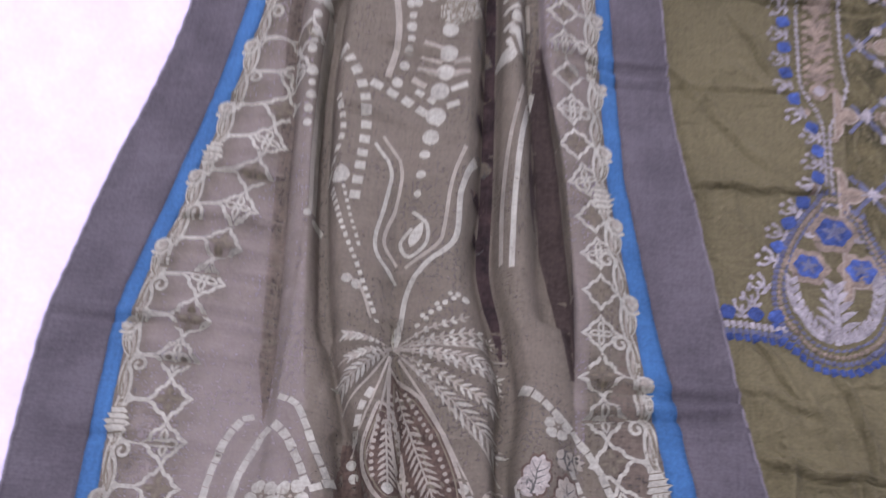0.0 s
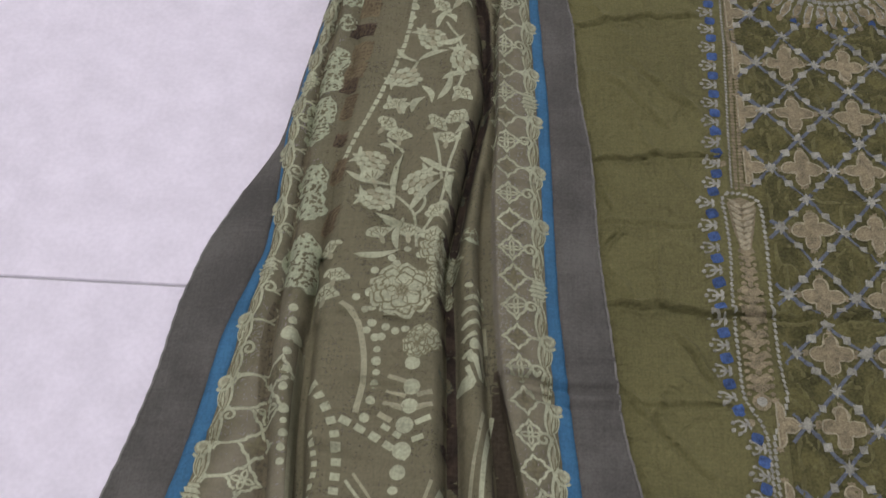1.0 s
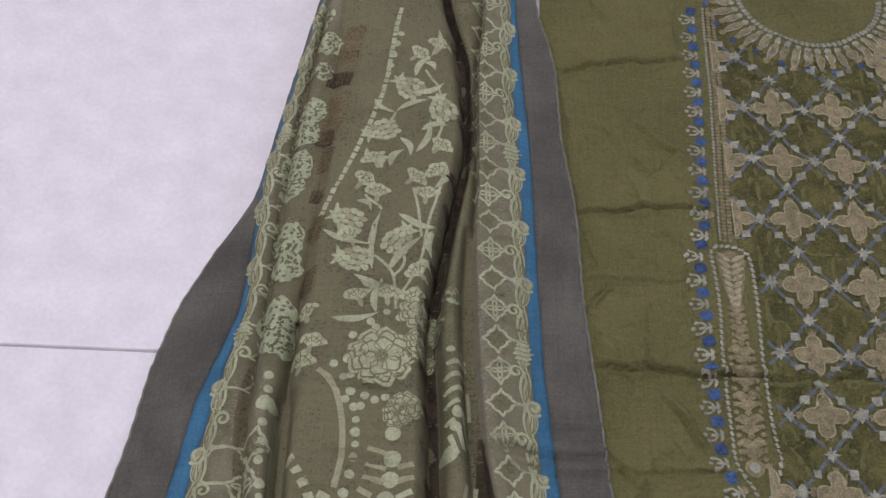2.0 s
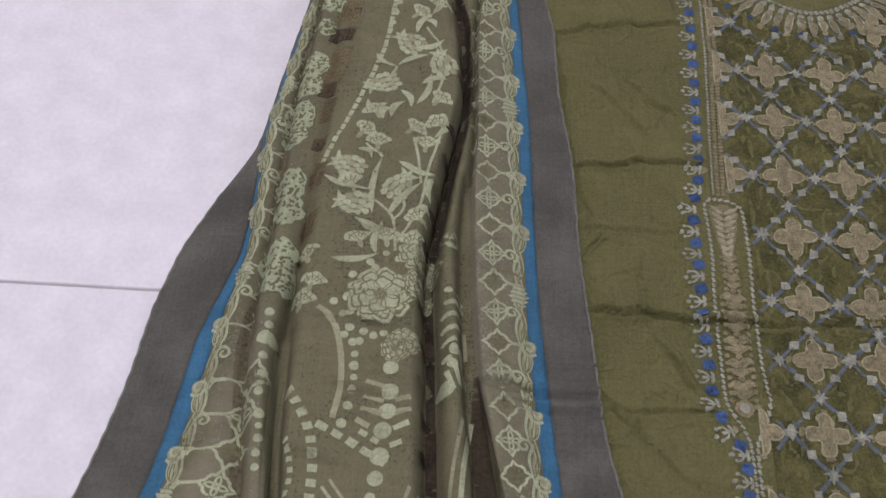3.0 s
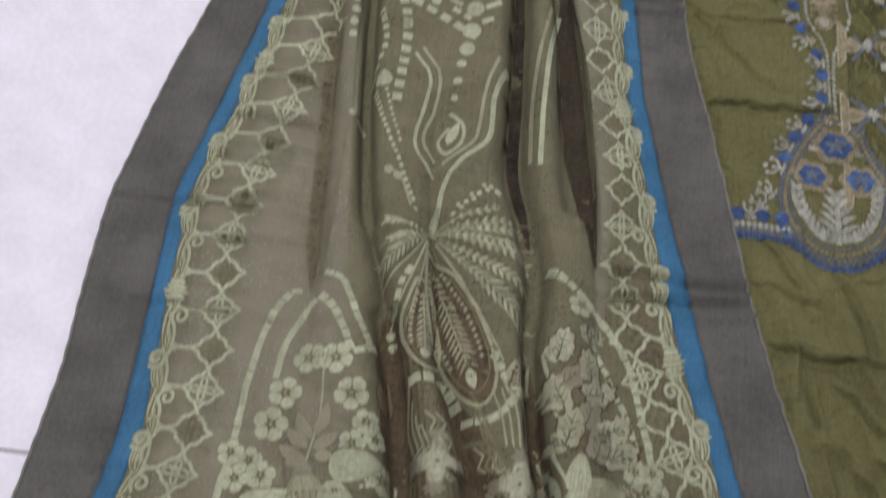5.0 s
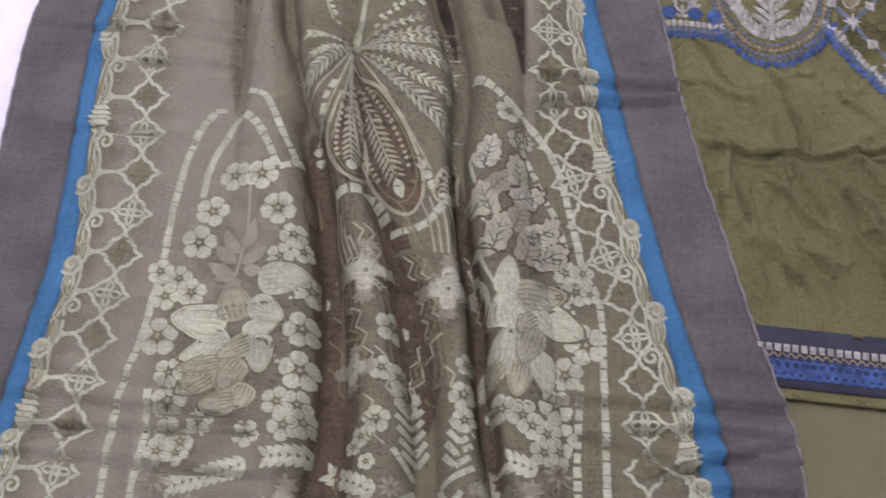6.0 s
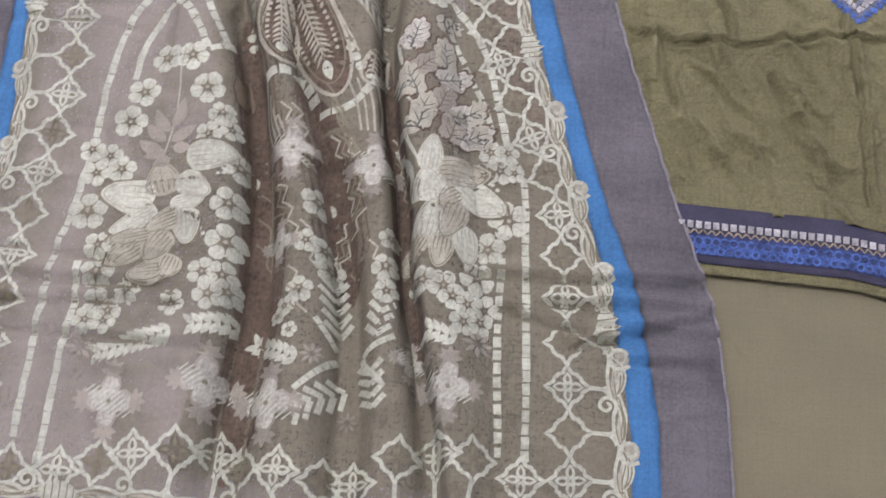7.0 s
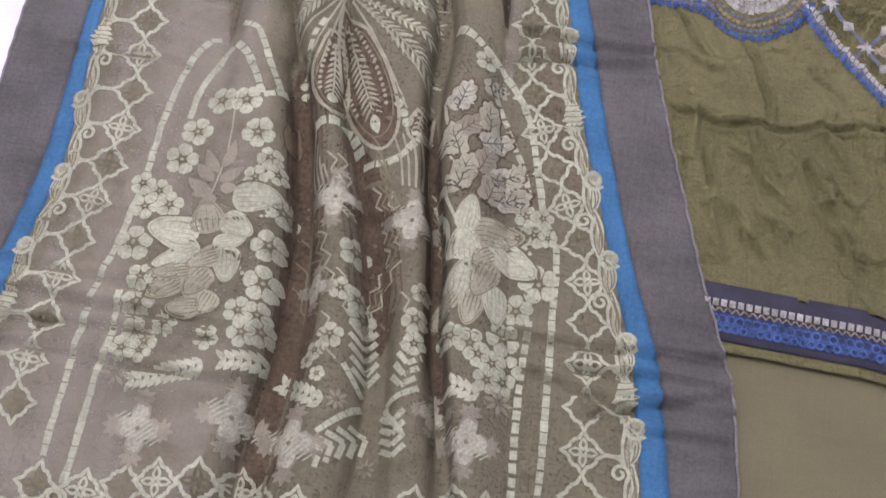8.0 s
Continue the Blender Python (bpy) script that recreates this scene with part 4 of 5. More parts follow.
wheat((.143, .264), (.108, .257), .016)
wheat((.188, .238), (.150, .256), .015)
wheat((.300, .262), (.275, .269), .016)


def daisy(x, y, r):
    for i in range(8):
        a = i * math.tau / 8
        ink = Ink(shawl, 0.001)
        ink.leaf((x + r * 0.2 * math.cos(a), y + r * 0.2 * math.sin(a)), (x + r * math.cos(a), y + r * math.sin(a)), r * 0.3, 0, n=4)
        ink.make("daisy_petal", [M_PINK], dupatta)


for x, y, r in ((.031, .237, .012), (.196, .244, .009), (.313, .264, .012), (.224, .203, .008)):
    daisy(x, y, r)


def quatrefoil(x, y, r, muted=False):
    """A four-lobed motif with a hatched middle and sprigs at its tips."""
    ink = Ink(shawl, 0.0011)
    for k, m, up in ((1.0, 1, 0.0), (0.86, 0, 0.0004)):
        pts = []
        for i in range(48):
            a = i * math.tau / 48
            q = r * k * (0.40 + 0.40 * abs(math.cos(2 * a)) ** 0.8 + .025 * math.cos(12 * a + x * 400))
            pts.append((x + q * math.cos(a), y + q * math.sin(a) * 1.1))
        ink.blob(pts, m, up)
    for i in range(-5, 6):
        c = i * r * .13
        half = r * .34 * (1 - abs(i) / 8)
        ink.ribbon([(x + c + half * t, y - c * .6 + half * t * .9) for t in (-1, -.3, .3, 1)], r * .05, 3, .0007)
    ink.disc(x, y, r * 0.08, 2, 0.001)
    for i in range(4):
        a = i * math.pi / 2
        for s in (-0.9, -0.5, 0, 0.5, 0.9):
            p = (x + r * 0.78 * math.cos(a), y + r * 0.9 * math.sin(a))
            ink.leaf(p, (p[0] + r * 0.42 * math.cos(a + s * 1.6), p[1] + r * 0.42 * math.sin(a + s * 1.6)), r * 0.2, 1, n=4)
    return ink.make("quatrefoil_motif", [M_HATCH, M_PINK, M_LINE, M_PALE], dupatta)


for x, y, r in ((.058, .200, .023), (.123, .218, .023), (.168, .208, .024), (.226, .393, .021), (.164, .402, .021), (.294, .228, .022), (.266, .248, .014), (.162, .330, .014)):
    quatrefoil(x, y, r)


def chevrons(pts, w, pitch=0.0085):
    for x, y, a in along(pts, pitch, 0.002):
        ink = Ink(shawl, 0.001)
        for s in (1, -1):
            ink.ribbon([(x, y), (x - math.cos(a) * w * 0.225 - math.sin(a) * s * w / 4, y - math.sin(a) * w * 0.225 + math.cos(a) * s * w / 4), (x - math.cos(a) * w * 0.45 - math.sin(a) * s * w / 2, y - math.sin(a) * w * 0.45 + math.cos(a) * s * w / 2)], 0.0042, 0)
        ink.make("chevron_motif", SHEET, dupatta)


chevrons([(.205, .300), (.207, .289), (.214, .262)], .020)
chevrons([(.190, .205), (.224, .227)], .020)
chevrons([(.243, .290), (.240, .262)], .018)
chevrons([(.238, .238), (.244, .205)], .018)
for pts in ([(.186, .218), (.214, .246)], [(.195, .272), (.214, .251)], [(.253, .263), (.232, .248), (.247, .228)]):
    cord(pts, .0042, .006, .0004)
for i in range(5):
    band([(.176 + .006 * i, .47 - .012 * i), (.190 + .006 * i, .452 - .012 * i), (.195 + .006 * i, .43 - .012 * i), (.206 + .004 * i, .415 - .012 * i)], .0016, 2, "zigzag_line")
for i in range(4):
    band([(.200 + .006 * i, .462 + .004 * i), (.208 + .006 * i, .445), (.214 + .005 * i, .42)], .0018, 1, "zigzag_line")
    band([(.136 + .004 * i, .462 - .012 * i), (.140 + .003 * i, .43), (.146 + .004 * i, .41)], .0016, 1, "zigzag_line")
    band([(.140, .395 - .02 * i), (.150, .388 - .02 * i), (.152, .376 - .02 * i), (.164, .370 - .02 * i)], .0016, 2, "zigzag_line")

def zigzag(x, y, dx, n, m, w=.0016):
    """A stepped line running down the cloth."""
    pts = [(x, y)]
    for i in range(n):
        pts.append((pts[-1][0] + dx * (1 if i % 2 == 0 else -.35), pts[-1][1] - (.006 if i % 2 == 0 else .009)))
    out = []
    for a, b in zip(pts, pts[1:]):
        out += [(a[0] + (b[0] - a[0]) * t, a[1] + (b[1] - a[1]) * t) for t in (0, .25, .5, .75)]
    ink = Ink(shawl, .001)
    ink.ribbon(out + pts[-1:], w, m)
    return ink.make("zigzag_line", SHEET, dupatta)


for x, y, dx, n, m in ((.150, .44, .009, 7, 1), (.154, .44, .009, 7, 2), (.158, .44, .009, 7, 1), (.150, .375, .009, 6, 2), (.155, .375, .009, 6, 1), (.190, .42, .008, 8, 1), (.195, .42, .008, 8, 2), (.200, .42, .008, 7, 1),
                       (.214, .36, -.008, 6, 1), (.219, .36, -.008, 6, 2), (.224, .36, -.008, 6, 1), (.236, .43, .007, 6, 1), (.240, .41, .007, 6, 2), (.176, .345, .008, 5, 1), (.166, .31, .008, 5, 2), (.171, .31, .008, 5, 1), (.228, .335, .007, 5, 1), (.205, .345, .008, 5, 2)):
    zigzag(x, y, dx, n, m)

# the fan: paisleys, feathers and rays out of the knot
def paisley(pts, inner):
    loop = curve(pts + [pts[0]], 0.004)
    ink = Ink(shawl, 0.0012)
    ink.blob(loop, 4, -.0003)
    ink.ribbon(loop, 0.0026, 1, .0003)
    cx, cy = sum(p[0] for p in loop) / len(loop), sum(p[1] for p in loop) / len(loop)
    for k in (0.84,):
        ink.ribbon([(cx + (x - cx) * k, cy + (y - cy) * k) for x, y in loop], 0.0012, 2)
    # a vein from the narrow end with pairs of leaves, and dots between them and the outline
    a = min(loop, key=lambda p: math.dist(p, FAN))
    b = max(loop, key=lambda p: math.dist(p, a))
    dx, dy = b[0] - a[0], b[1] - a[1]
    length = math.hypot(dx, dy)
    ux, uy = dx / length, dy / length
    half = max(abs((p[0] - a[0]) * uy - (p[1] - a[1]) * ux) for p in loop) * .8
    ink.ribbon([(a[0] + dx * t, a[1] + dy * t) for t in np.linspace(.12, .8, 9)], .0014, 1, .0003)
    for i in range(inner):
        t = .16 + .62 * i / inner
        w = half * (.25 + .75 * math.sin(math.pi * t ** 1.3))
        p = (a[0] + dx * t, a[1] + dy * t)
        for s in (1, -1):
            ink.leaf(p, (p[0] + ux * w * .55 - uy * s * w * .50, p[1] + uy * w * .55 + ux * s * w * .50), .0024, 1, .0004, n=4)
            ink.disc(p[0] - uy * s * w * .78, p[1] + ux * s * w * .78, .0018, 1, .0004, n=6)
    ink.leaf((a[0] + dx * .78, a[1] + dy * .78), (a[0] + dx * .9, a[1] + dy * .9), .008, 0, .0005)
    return ink.make("paisley_motif", SHEET, dupatta)


paisley([(.134, .582), (.139, .539), (.152, .494), (.172, .464), (.192, .452), (.201, .472), (.190, .510), (.163, .555)], 15)
paisley([(.130, .551), (.123, .517), (.130, .492), (.146, .475), (.156, .486), (.152, .513), (.140, .547)], 9)
paisley([(.226, .500), (.214, .490), (.208, .472), (.216, .462), (.226, .470)], 4)


def feather(a, b, w, n, m=0):
    ink = Ink(shawl, 0.0012)
    ink.ribbon(curve([a, b]), 0.0012, 1)
    dx, dy = b[0] - a[0], b[1] - a[1]
    k = math.hypot(dx, dy)
    ux, uy = dx / k, dy / k
    for i in range(n):
        t = 0.18 + 0.8 * i / n
        h = w * min(1, t * 1.6)
        for s in (1, -1):
            p = (a[0] + dx * t, a[1] + dy * t)
            ink.leaf(p, (p[0] + ux * h * 0.7 - uy * s * h * 0.5, p[1] + uy * h * 0.7 + ux * s * h * 0.5), 0.0024, m if i % 3 else 1, n=4)
    return ink.make("feather_motif", SHEET, dupatta)


for b, w, n in (((.222, .522), .018, 14), ((.220, .585), .013, 12), ((.212, .618), .009, 9), ((.100, .560), .014, 9), ((.098, .600), .010, 8), ((.218, .553), .011, 12), ((.205, .607), .008, 9), ((.190, .626), .007, 7), ((.104, .583), .010, 8), ((.222, .575), .008, 11)):
    feather(FAN, b, w, n)
for b in ((.205, .489), (.225, .505), (.224, .55), (.222, .603), (.114, .515), (.104, .545), (.126, .505), (.096, .58), (.178, .485)):
    band([(FAN[0] + (b[0] - FAN[0]) * .08, FAN[1] + (b[1] - FAN[1]) * .08), ((FAN[0] + b[0]) / 2 + .002, (FAN[1] + b[1]) / 2), b], .0017, rng.choice((1, 1, 2)), "ray_line")
cord([(.116, .522), (.118, .545), (.124, .560)], .005, .008, .003)
for x, y, r in ((.198, .492, .004), (.203, .484, .004), (.208, .476, .0045), (.118, .500, .004), (.115, .51, .004)):
    ink = Ink(shawl, .001)
    ink.disc(x, y, r)
    ink.make("dot_motif", SHEET, dupatta)


# grey-green leaves above the right-hand lily
def spray(x, y, a, r):
    """A twig with broad pointed leaves on both sides and moss-coloured gaps."""
    ink = Ink(shawl, 0.0012)
    ux, uy = math.cos(a), math.sin(a)
    ink.leaf((x - ux * r * 1.1, y - uy * r * 1.1), (x + ux * r * 1.3, y + uy * r * 1.3), r * 1.5, 1)
    for i in range(3):
        p = (x + ux * r * (i * .62 - .9), y + uy * r * (i * .62 - .9))
        for s in (1, -1):
            q = a + s * (1.0 - .15 * i)
            ink.leaf(p, (p[0] + r * .95 * math.cos(q), p[1] + r * .95 * math.sin(q)), r * .56, 0, .0005, n=5)
    ink.leaf((x + ux * r * .3, y + uy * r * .3), (x + ux * r * 1.35, y + uy * r * 1.35), r * .46, 0, .0006, n=5)
    for s in (1, -1):
        q = a + s * 1.9
        ink.leaf((x, y), (x + r * .5 * math.cos(q), y + r * .5 * math.sin(q)), r * .2, 1, .0009, n=4)
        ink.leaf((x - ux * r * .5, y - uy * r * .5), (x - ux * r * .5 + r * .6 * math.cos(a + s), y - uy * r * .5 + r * .6 * math.sin(a + s)), r * .12, 1, .0009, n=4)
    return ink.make("leaf_motif", SPRAY[int((x * 731 + y * 517) * 10) % 3], dupatta)


SPRAY = ([M_HATCH, M_MOSS], [M_PALE2, M_MOSS], [M_PALE2, M_MOSS])


def ruff(x, y, r, turn, mats):
    """A broad toothed leaf with a dark rim and veins."""
    ink = Ink(shawl, 0.0012)
    ca, sa = math.cos(turn), math.sin(turn)
    def at(u, v):
        return (x + ca * u - sa * v, y + sa * u + ca * v)
    for k, m, up in ((1.16, 2, 0.0), (1.0, 0, .0004)):
        pts = []
        for i in range(42):
            a = i * math.tau / 42
            q = r * k * (.82 + .22 * abs(math.cos(4.5 * a)) - .30 * (math.cos(a) < -.9))
            pts.append(at(q * math.cos(a) * 1.35, q * math.sin(a) * .72))
        ink.blob(pts, m, up)
    ink.ribbon([at(r * u, .06 * r * math.sin(u * 3)) for u in np.linspace(-1.0, 1.0, 6)], r * .09, 1, .0008, (1.3, .4))
    for u in (-.6, -.15, .3):
        for s in (-1, 1):
            ink.ribbon([at(r * u, 0), at(r * (u + .25), s * r * .25), at(r * (u + .5), s * r * .46)], r * .07, 1, .0008, (1.2, .3))
    return ink.make("leaf_motif", mats, dupatta)


RUFF = ([M_HATCH, M_MOSS, M_BROWN], [M_PALE2, M_MOSS, M_BROWN], [M_PINK, M_TAUPE, M_BROWN])
n_ruff = 0
for i in range(6):
    for j in range(3):
        x, y = .250 + j * .0205 + (i % 2) * .009, .548 - i * .0215 - j * .007
        if x < .306 - max(0, y - .44) * .55:
            ruff(x + rng.uniform(-.003, .003), y + rng.uniform(-.004, .004), rng.uniform(.0115, .0145), rng.uniform(.3, 2.0), RUFF[n_ruff % 3])
            n_ruff += 1
for x, y, a in ((.246, .500, .5), (.300, .452, 1.4), (.244, .462, 2.0), (.272, .525, .2), (.285, .440, .9), (.252, .428, 1.2), (.306, .430, 1.8)):
    spray(x, y, a, .0100)
band([(.235, .50), (.240, .48), (.247, .47), (.243, .455), (.252, .44), (.250, .42)], .0022, 0)
band([(.240, .42), (.245, .41), (.255, .39), (.256, .37)], .003, 0)
band([(.246, .425), (.252, .41), (.260, .395)], .002, 0)
for c in ((.118, .470), (.112, .462), (.122, .458), (.116, .448)):
    petal((.120, .440), c, .009, [M_RUST, M_RUST, M_DARK], 0, "leaf_motif", False)

# the middle: dotted ovals, bars and double lines
cord([(.062, .860), (.083, .824), (.091, .792), (.092, .754), (.091, .709)], .0085, .0070, .0062)
cord([(.091, .826), (.120, .812), (.148, .794)], .0070, .0100, .0050)
cord([(.066, .812), (.074, .778), (.070, .753), (.068, .741)], .0045, .0050, .0050)


def dots(pts, m=0):
    for x, y, r in pts:
        ink = Ink(shawl, 0.001)
        ink.disc(x, y, r, m, n=12)
        ink.make("dot_motif", SHEET, dupatta)


dots([(.151, .882, .007), (.152, .859, .0075), (.151, .840, .0075), (.148, .822, .008), (.147, .798, .0085), (.145, .777, .007), (.142, .760, .0045), (.141, .742, .004), (.140, .726, .003)])
dots([(.036, .940, .0045), (.037, .926, .004), (.037, .911, .009), (.036, .893, .004), (.036, .874, .0045), (.037, .865, .003), (.037, .856, .004), (.040, .835, .0045), (.041, .824, .003), (.042, .812, .0042), (.042, .798, .0036), (.043, .785, .0036)])
dots([(.094, .950, .004), (.104, .936, .004), (.111, .922, .0045), (.115, .907, .004), (.118, .895, .0035), (.118, .883, .0045), (.119, .872, .0035), (.118, .861, .004), (.116, .845, .0045), (.112, .828, .0045)])
dots([(.200, .872, .008), (.198, .975, .004), (.209, .975, .0035), (.206, .912, .005), (.205, .898, .005), (.063, .697, .004), (.055, .703, .003), (.094, .647, .004), (.102, .643, .004), (.186, .640, .003), (.078, .735, .007)])
dots([(.152, .617, .0022), (.158, .621, .0022), (.161, .627, .0022), (.167, .630, .0022), (.171, .635, .0022), (.177, .639, .0022), (.180, .643, .0022), (.155, .624, .002), (.165, .634, .002), (.174, .643, .002)])
cord([(.072, .726), (.085, .690), (.102, .656), (.115, .628), (.121, .616)], .0035, .0035, .0030)
cord([(.079, .732), (.090, .700), (.100, .675)], .0028, .0032, .0032)
band([(.080, .944), (.095, .929), (.105, .898), (.108, .865), (.104, .832)], .0055, 1)
for a, b in (((.130, .869), (.147, .863)), ((.129, .856), (.147, .850)), ((.127, .843), (.146, .837)), ((.124, .833), (.136, .826)), ((.157, .838), (.171, .842)), ((.157, .851), (.170, .855)), ((.157, .824), (.170, .830)), ((.155, .808), (.165, .812)), ((.128, .822), (.135, .818)), ((.139, .815), (.145, .811))):
    band([a, b], .0050, 1 if a[1] > .83 else 0, "bar_motif")
for pts, w, m in (([(.101, .769), (.117, .744), (.115, .712), (.112, .677), (.131, .652)], .0030, 0), ([(.107, .776), (.125, .748), (.124, .714), (.118, .684), (.130, .667)], .0028, 1),
                  ([(.174, .772), (.166, .738), (.164, .700), (.160, .684), (.137, .665)], .0030, 1), ([(.183, .768), (.174, .732), (.173, .690), (.152, .667), (.141, .644), (.139, .613)], .0042, 0),
                  ([(.138, .711), (.150, .700), (.151, .684), (.139, .674), (.131, .685), (.139, .697)], .0030, 0),
                  ([(.225, .852), (.218, .792), (.217, .728), (.219, .672)], .0042, 0), ([(.216, .845), (.209, .785), (.208, .731), (.211, .676)], .0030, 1),
                  ([(.047, .905), (.047, .871), (.049, .816), (.052, .766), (.058, .704)], .0050, 1), ([(.093, .650), (.106, .640), (.116, .617)], .0022, 1)):
    band(pts, w, m)
petal((.136, .598), (.137, .622), .008, SHEET, 0, "bud_motif", False)
petal((.139, .682), (.147, .702), .009, SHEET, 0, "bud_motif", False)
for a, b in (((.193, .945), (.212, .955)), ((.194, .930), (.210, .940)), ((.195, .915), (.207, .925)), ((.196, .900), (.204, .905)), ((.214, .945), (.217, .915)), ((.211, .915), (.217, .885)), ((.206, .900), (.213, .878)), ((.195, .960), (.213, .968)), ((.200, .890), (.207, .872))):
    band([a, b], .0045, rng.choice((0, 0, 1)), "bar_motif")

# the top: rose, sprigs and lace blocks
cord([(.130, 1.40), (.127, 1.382), (.122, 1.321), (.116, 1.271), (.097, 1.202), (.079, 1.150), (.066, 1.112)], .0048, .0080, .0016)
dots([(.131, 1.36, .004), (.128, 1.345, .004), (.125, 1.33, .004), (.123, 1.315, .0035), (.121, 1.303, .003)])


def rose(x, y, r):
    heart = Ink(shawl, 0.001)
    heart.disc(x, y, r * 0.24, 1, 0.0015)
    for i in range(9):
        heart.disc(x + r * 0.17 * math.cos(i * 2.4) * (i / 9) ** .5, y + r * 0.17 * math.sin(i * 2.4) * (i / 9) ** .5, r * 0.045, 2, 0.0018, n=6)
    whole = heart.make("rose_motif", SHEET, dupatta)
    outer, inner = ((0.74, 0.36, 0, 0.0), (0.70, 0.28, 2, 0.0004), (0.68, 0.245, 0, 0.0006)), ((0.42, 0.32, 2, 0.0009), (0.40, 0.28, 0, 0.0011))
    for layers, n in ((outer, 9), (inner, 6)):
        for i in range(n):
            ink = Ink(shawl, 0.001)
            for ringr, size, m, up in layers:
                a = i * math.tau / n + ringr
                cx, cy = x + r * ringr * math.cos(a), y + r * ringr * math.sin(a)
                pts = [(cx + r * size * (1 + 0.12 * math.sin(4 * t + i)) * math.cos(t), cy + r * size * (1 + 0.12 * math.sin(4 * t + i)) * math.sin(t)) for t in np.linspace(0, math.tau, 13)[:-1]]
                ink.blob(pts, m, up + 0.00003 * i)
                if m == 0:
                    ink.ribbon(pts + pts[:1], .0009, 2, up + .0005)
            ink.make("petal", SHEET, whole)
    return whole


for x, y, r in ((.136, .957, .029), (.170, 1.008, .020), (.160, .908, .014), (.153, .900, .012), (.170, .975, .014)):
    rose(x, y, r)


def pinecone(x, y, r, a):
    """A bloom of overlapping scales on a stalk."""
    ink = Ink(shawl, 0.001)
    ca, sa = math.cos(a), math.sin(a)
    ink.blob([(x + ca * u - sa * v, y + sa * u + ca * v) for u, v in [(r * 0.98 * math.cos(t), r * 0.84 * math.sin(t)) for t in np.linspace(0, math.tau, 17)[:-1]]], 2)
    whole = ink.make("bloom_motif", SHEET, dupatta)
    for i in range(5):
        w = (3, 4, 4, 3, 2)[i]
        for j in range(w):
            u, v = (-0.78 + i * 0.40) * r, (j - (w - 1) / 2) * r * 0.44
            cx, cy = x + ca * u - sa * v, y + sa * u + ca * v
            ink = Ink(shawl, 0.001)
            ink.leaf((cx - ca * r * .26, cy - sa * r * .26), (cx + ca * r * .30, cy + sa * r * .30), r * 0.40, 0 if (i + j) % 3 else 1, 0.0005 + 0.0001 * i, n=5)
            ink.make("scale", SHEET, whole)
    for s in (-.5, 0, .5):
        ink = Ink(shawl, 0.001)
        ink.leaf((x + ca * r * .8, y + sa * r * .8), (x + r * 1.35 * math.cos(a + s), y + r * 1.35 * math.sin(a + s)), r * 0.26, 0, 0.0003, n=4)
        ink.make("tip", SHEET, whole)
    return whole


for x, y, a in ((.144, 1.285, 2.4), (.120, 1.224, 3.6), (.180, 1.256, 1.9), (.094, 1.109, 2.6), (.144, 1.086, 1.0), (.103, 1.063, 2.9)):
    pinecone(x, y, .0170, a)


def tulip(x, y, r, a):
    """A carnation seen from the side: a frilled fan over a calyx."""
    ca, sa = math.cos(a), math.sin(a)
    def at(u, v):
        return (x + r * (ca * u - sa * v), y + r * (sa * u + ca * v))
    ink = Ink(shawl, 0.001)
    for k, m, up in ((1.0, 0, 0.0), (.66, 2, .0004), (.58, 0, .0006)):
        fan = [at(k * q * math.cos(t), k * q * math.sin(t) * 1.05) for t, q in ((t, .86 + .16 * abs(math.cos(3.2 * t + .4))) for t in np.linspace(-1.25, 1.25, 19))]
        ink.blob(fan + [at(-.12, .18), at(-.2, 0), at(-.12, -.18)], m, up)
    whole = ink.make("bloom_motif", SHEET, dupatta)
    for t in (-.8, -.3, .25, .75):
        ink = Ink(shawl, 0.0018)
        ink.ribbon([at(q * math.cos(t), q * math.sin(t)) for q in (.25, .55, .85)], r * .07, 2)
        ink.make("fold_line", SHEET, whole)
    ink = Ink(shawl, 0.0014)
    ink.leaf(at(-.75, 0), at(.15, 0), r * .36, 1, .0005)
    ink.make("calyx", SHEET, whole)
    return whole


for x, y in ((.115, 1.181), (.104, 1.154), (.178, 1.204), (.154, 1.161), (.180, 1.172), (.168, 1.140), (.111, 1.019), (.137, 1.023), (.166, 1.049), (.072, .968), (.064, .949), (.064, 1.000), (.150, 1.330), (.172, 1.345), (.098, 1.086), (.162, 1.020), (.120, 1.140)):
    tulip(x, y, .0140, rng.uniform(0.8, 2.4))
LEAVES = [((.150, 1.300), (.166, 1.330)), ((.105, 1.200), (.122, 1.176)), ((.138, 1.215), (.150, 1.190)), ((.176, 1.150), (.186, 1.185)), ((.086, 1.085), (.100, 1.100)), ((.150, 1.010), (.165, 1.035)), ((.160, 1.060), (.178, 1.055)), ((.109, 1.267), (.132, 1.248)), ((.132, 1.248), (.165, 1.268)), ((.155, 1.196), (.168, 1.242)), ((.159, 1.227), (.186, 1.234)), ((.142, 1.118), (.184, 1.102)), ((.121, 1.051), (.126, 1.122)), ((.070, 1.098), (.123, 1.080)), ((.136, 1.049), (.166, 1.090)), ((.104, 1.044), (.147, 1.037)),
          ((.128, 1.004), (.132, 1.040)), ((.087, .997), (.131, 1.005)), ((.100, 1.132), (.116, 1.120)), ((.150, 1.278), (.180, 1.290)), ((.122, 1.172), (.130, 1.188)), ((.178, 1.100), (.176, 1.070)), ((.130, 1.176), (.144, 1.199)), ((.165, 1.330), (.172, 1.37)), ((.158, 1.320), (.170, 1.310))]
for i, (a, b) in enumerate(LEAVES):
    petal(a, b, .0070, SHEET, 0, "leaf_motif", False, (.005, -.005)[i % 2])
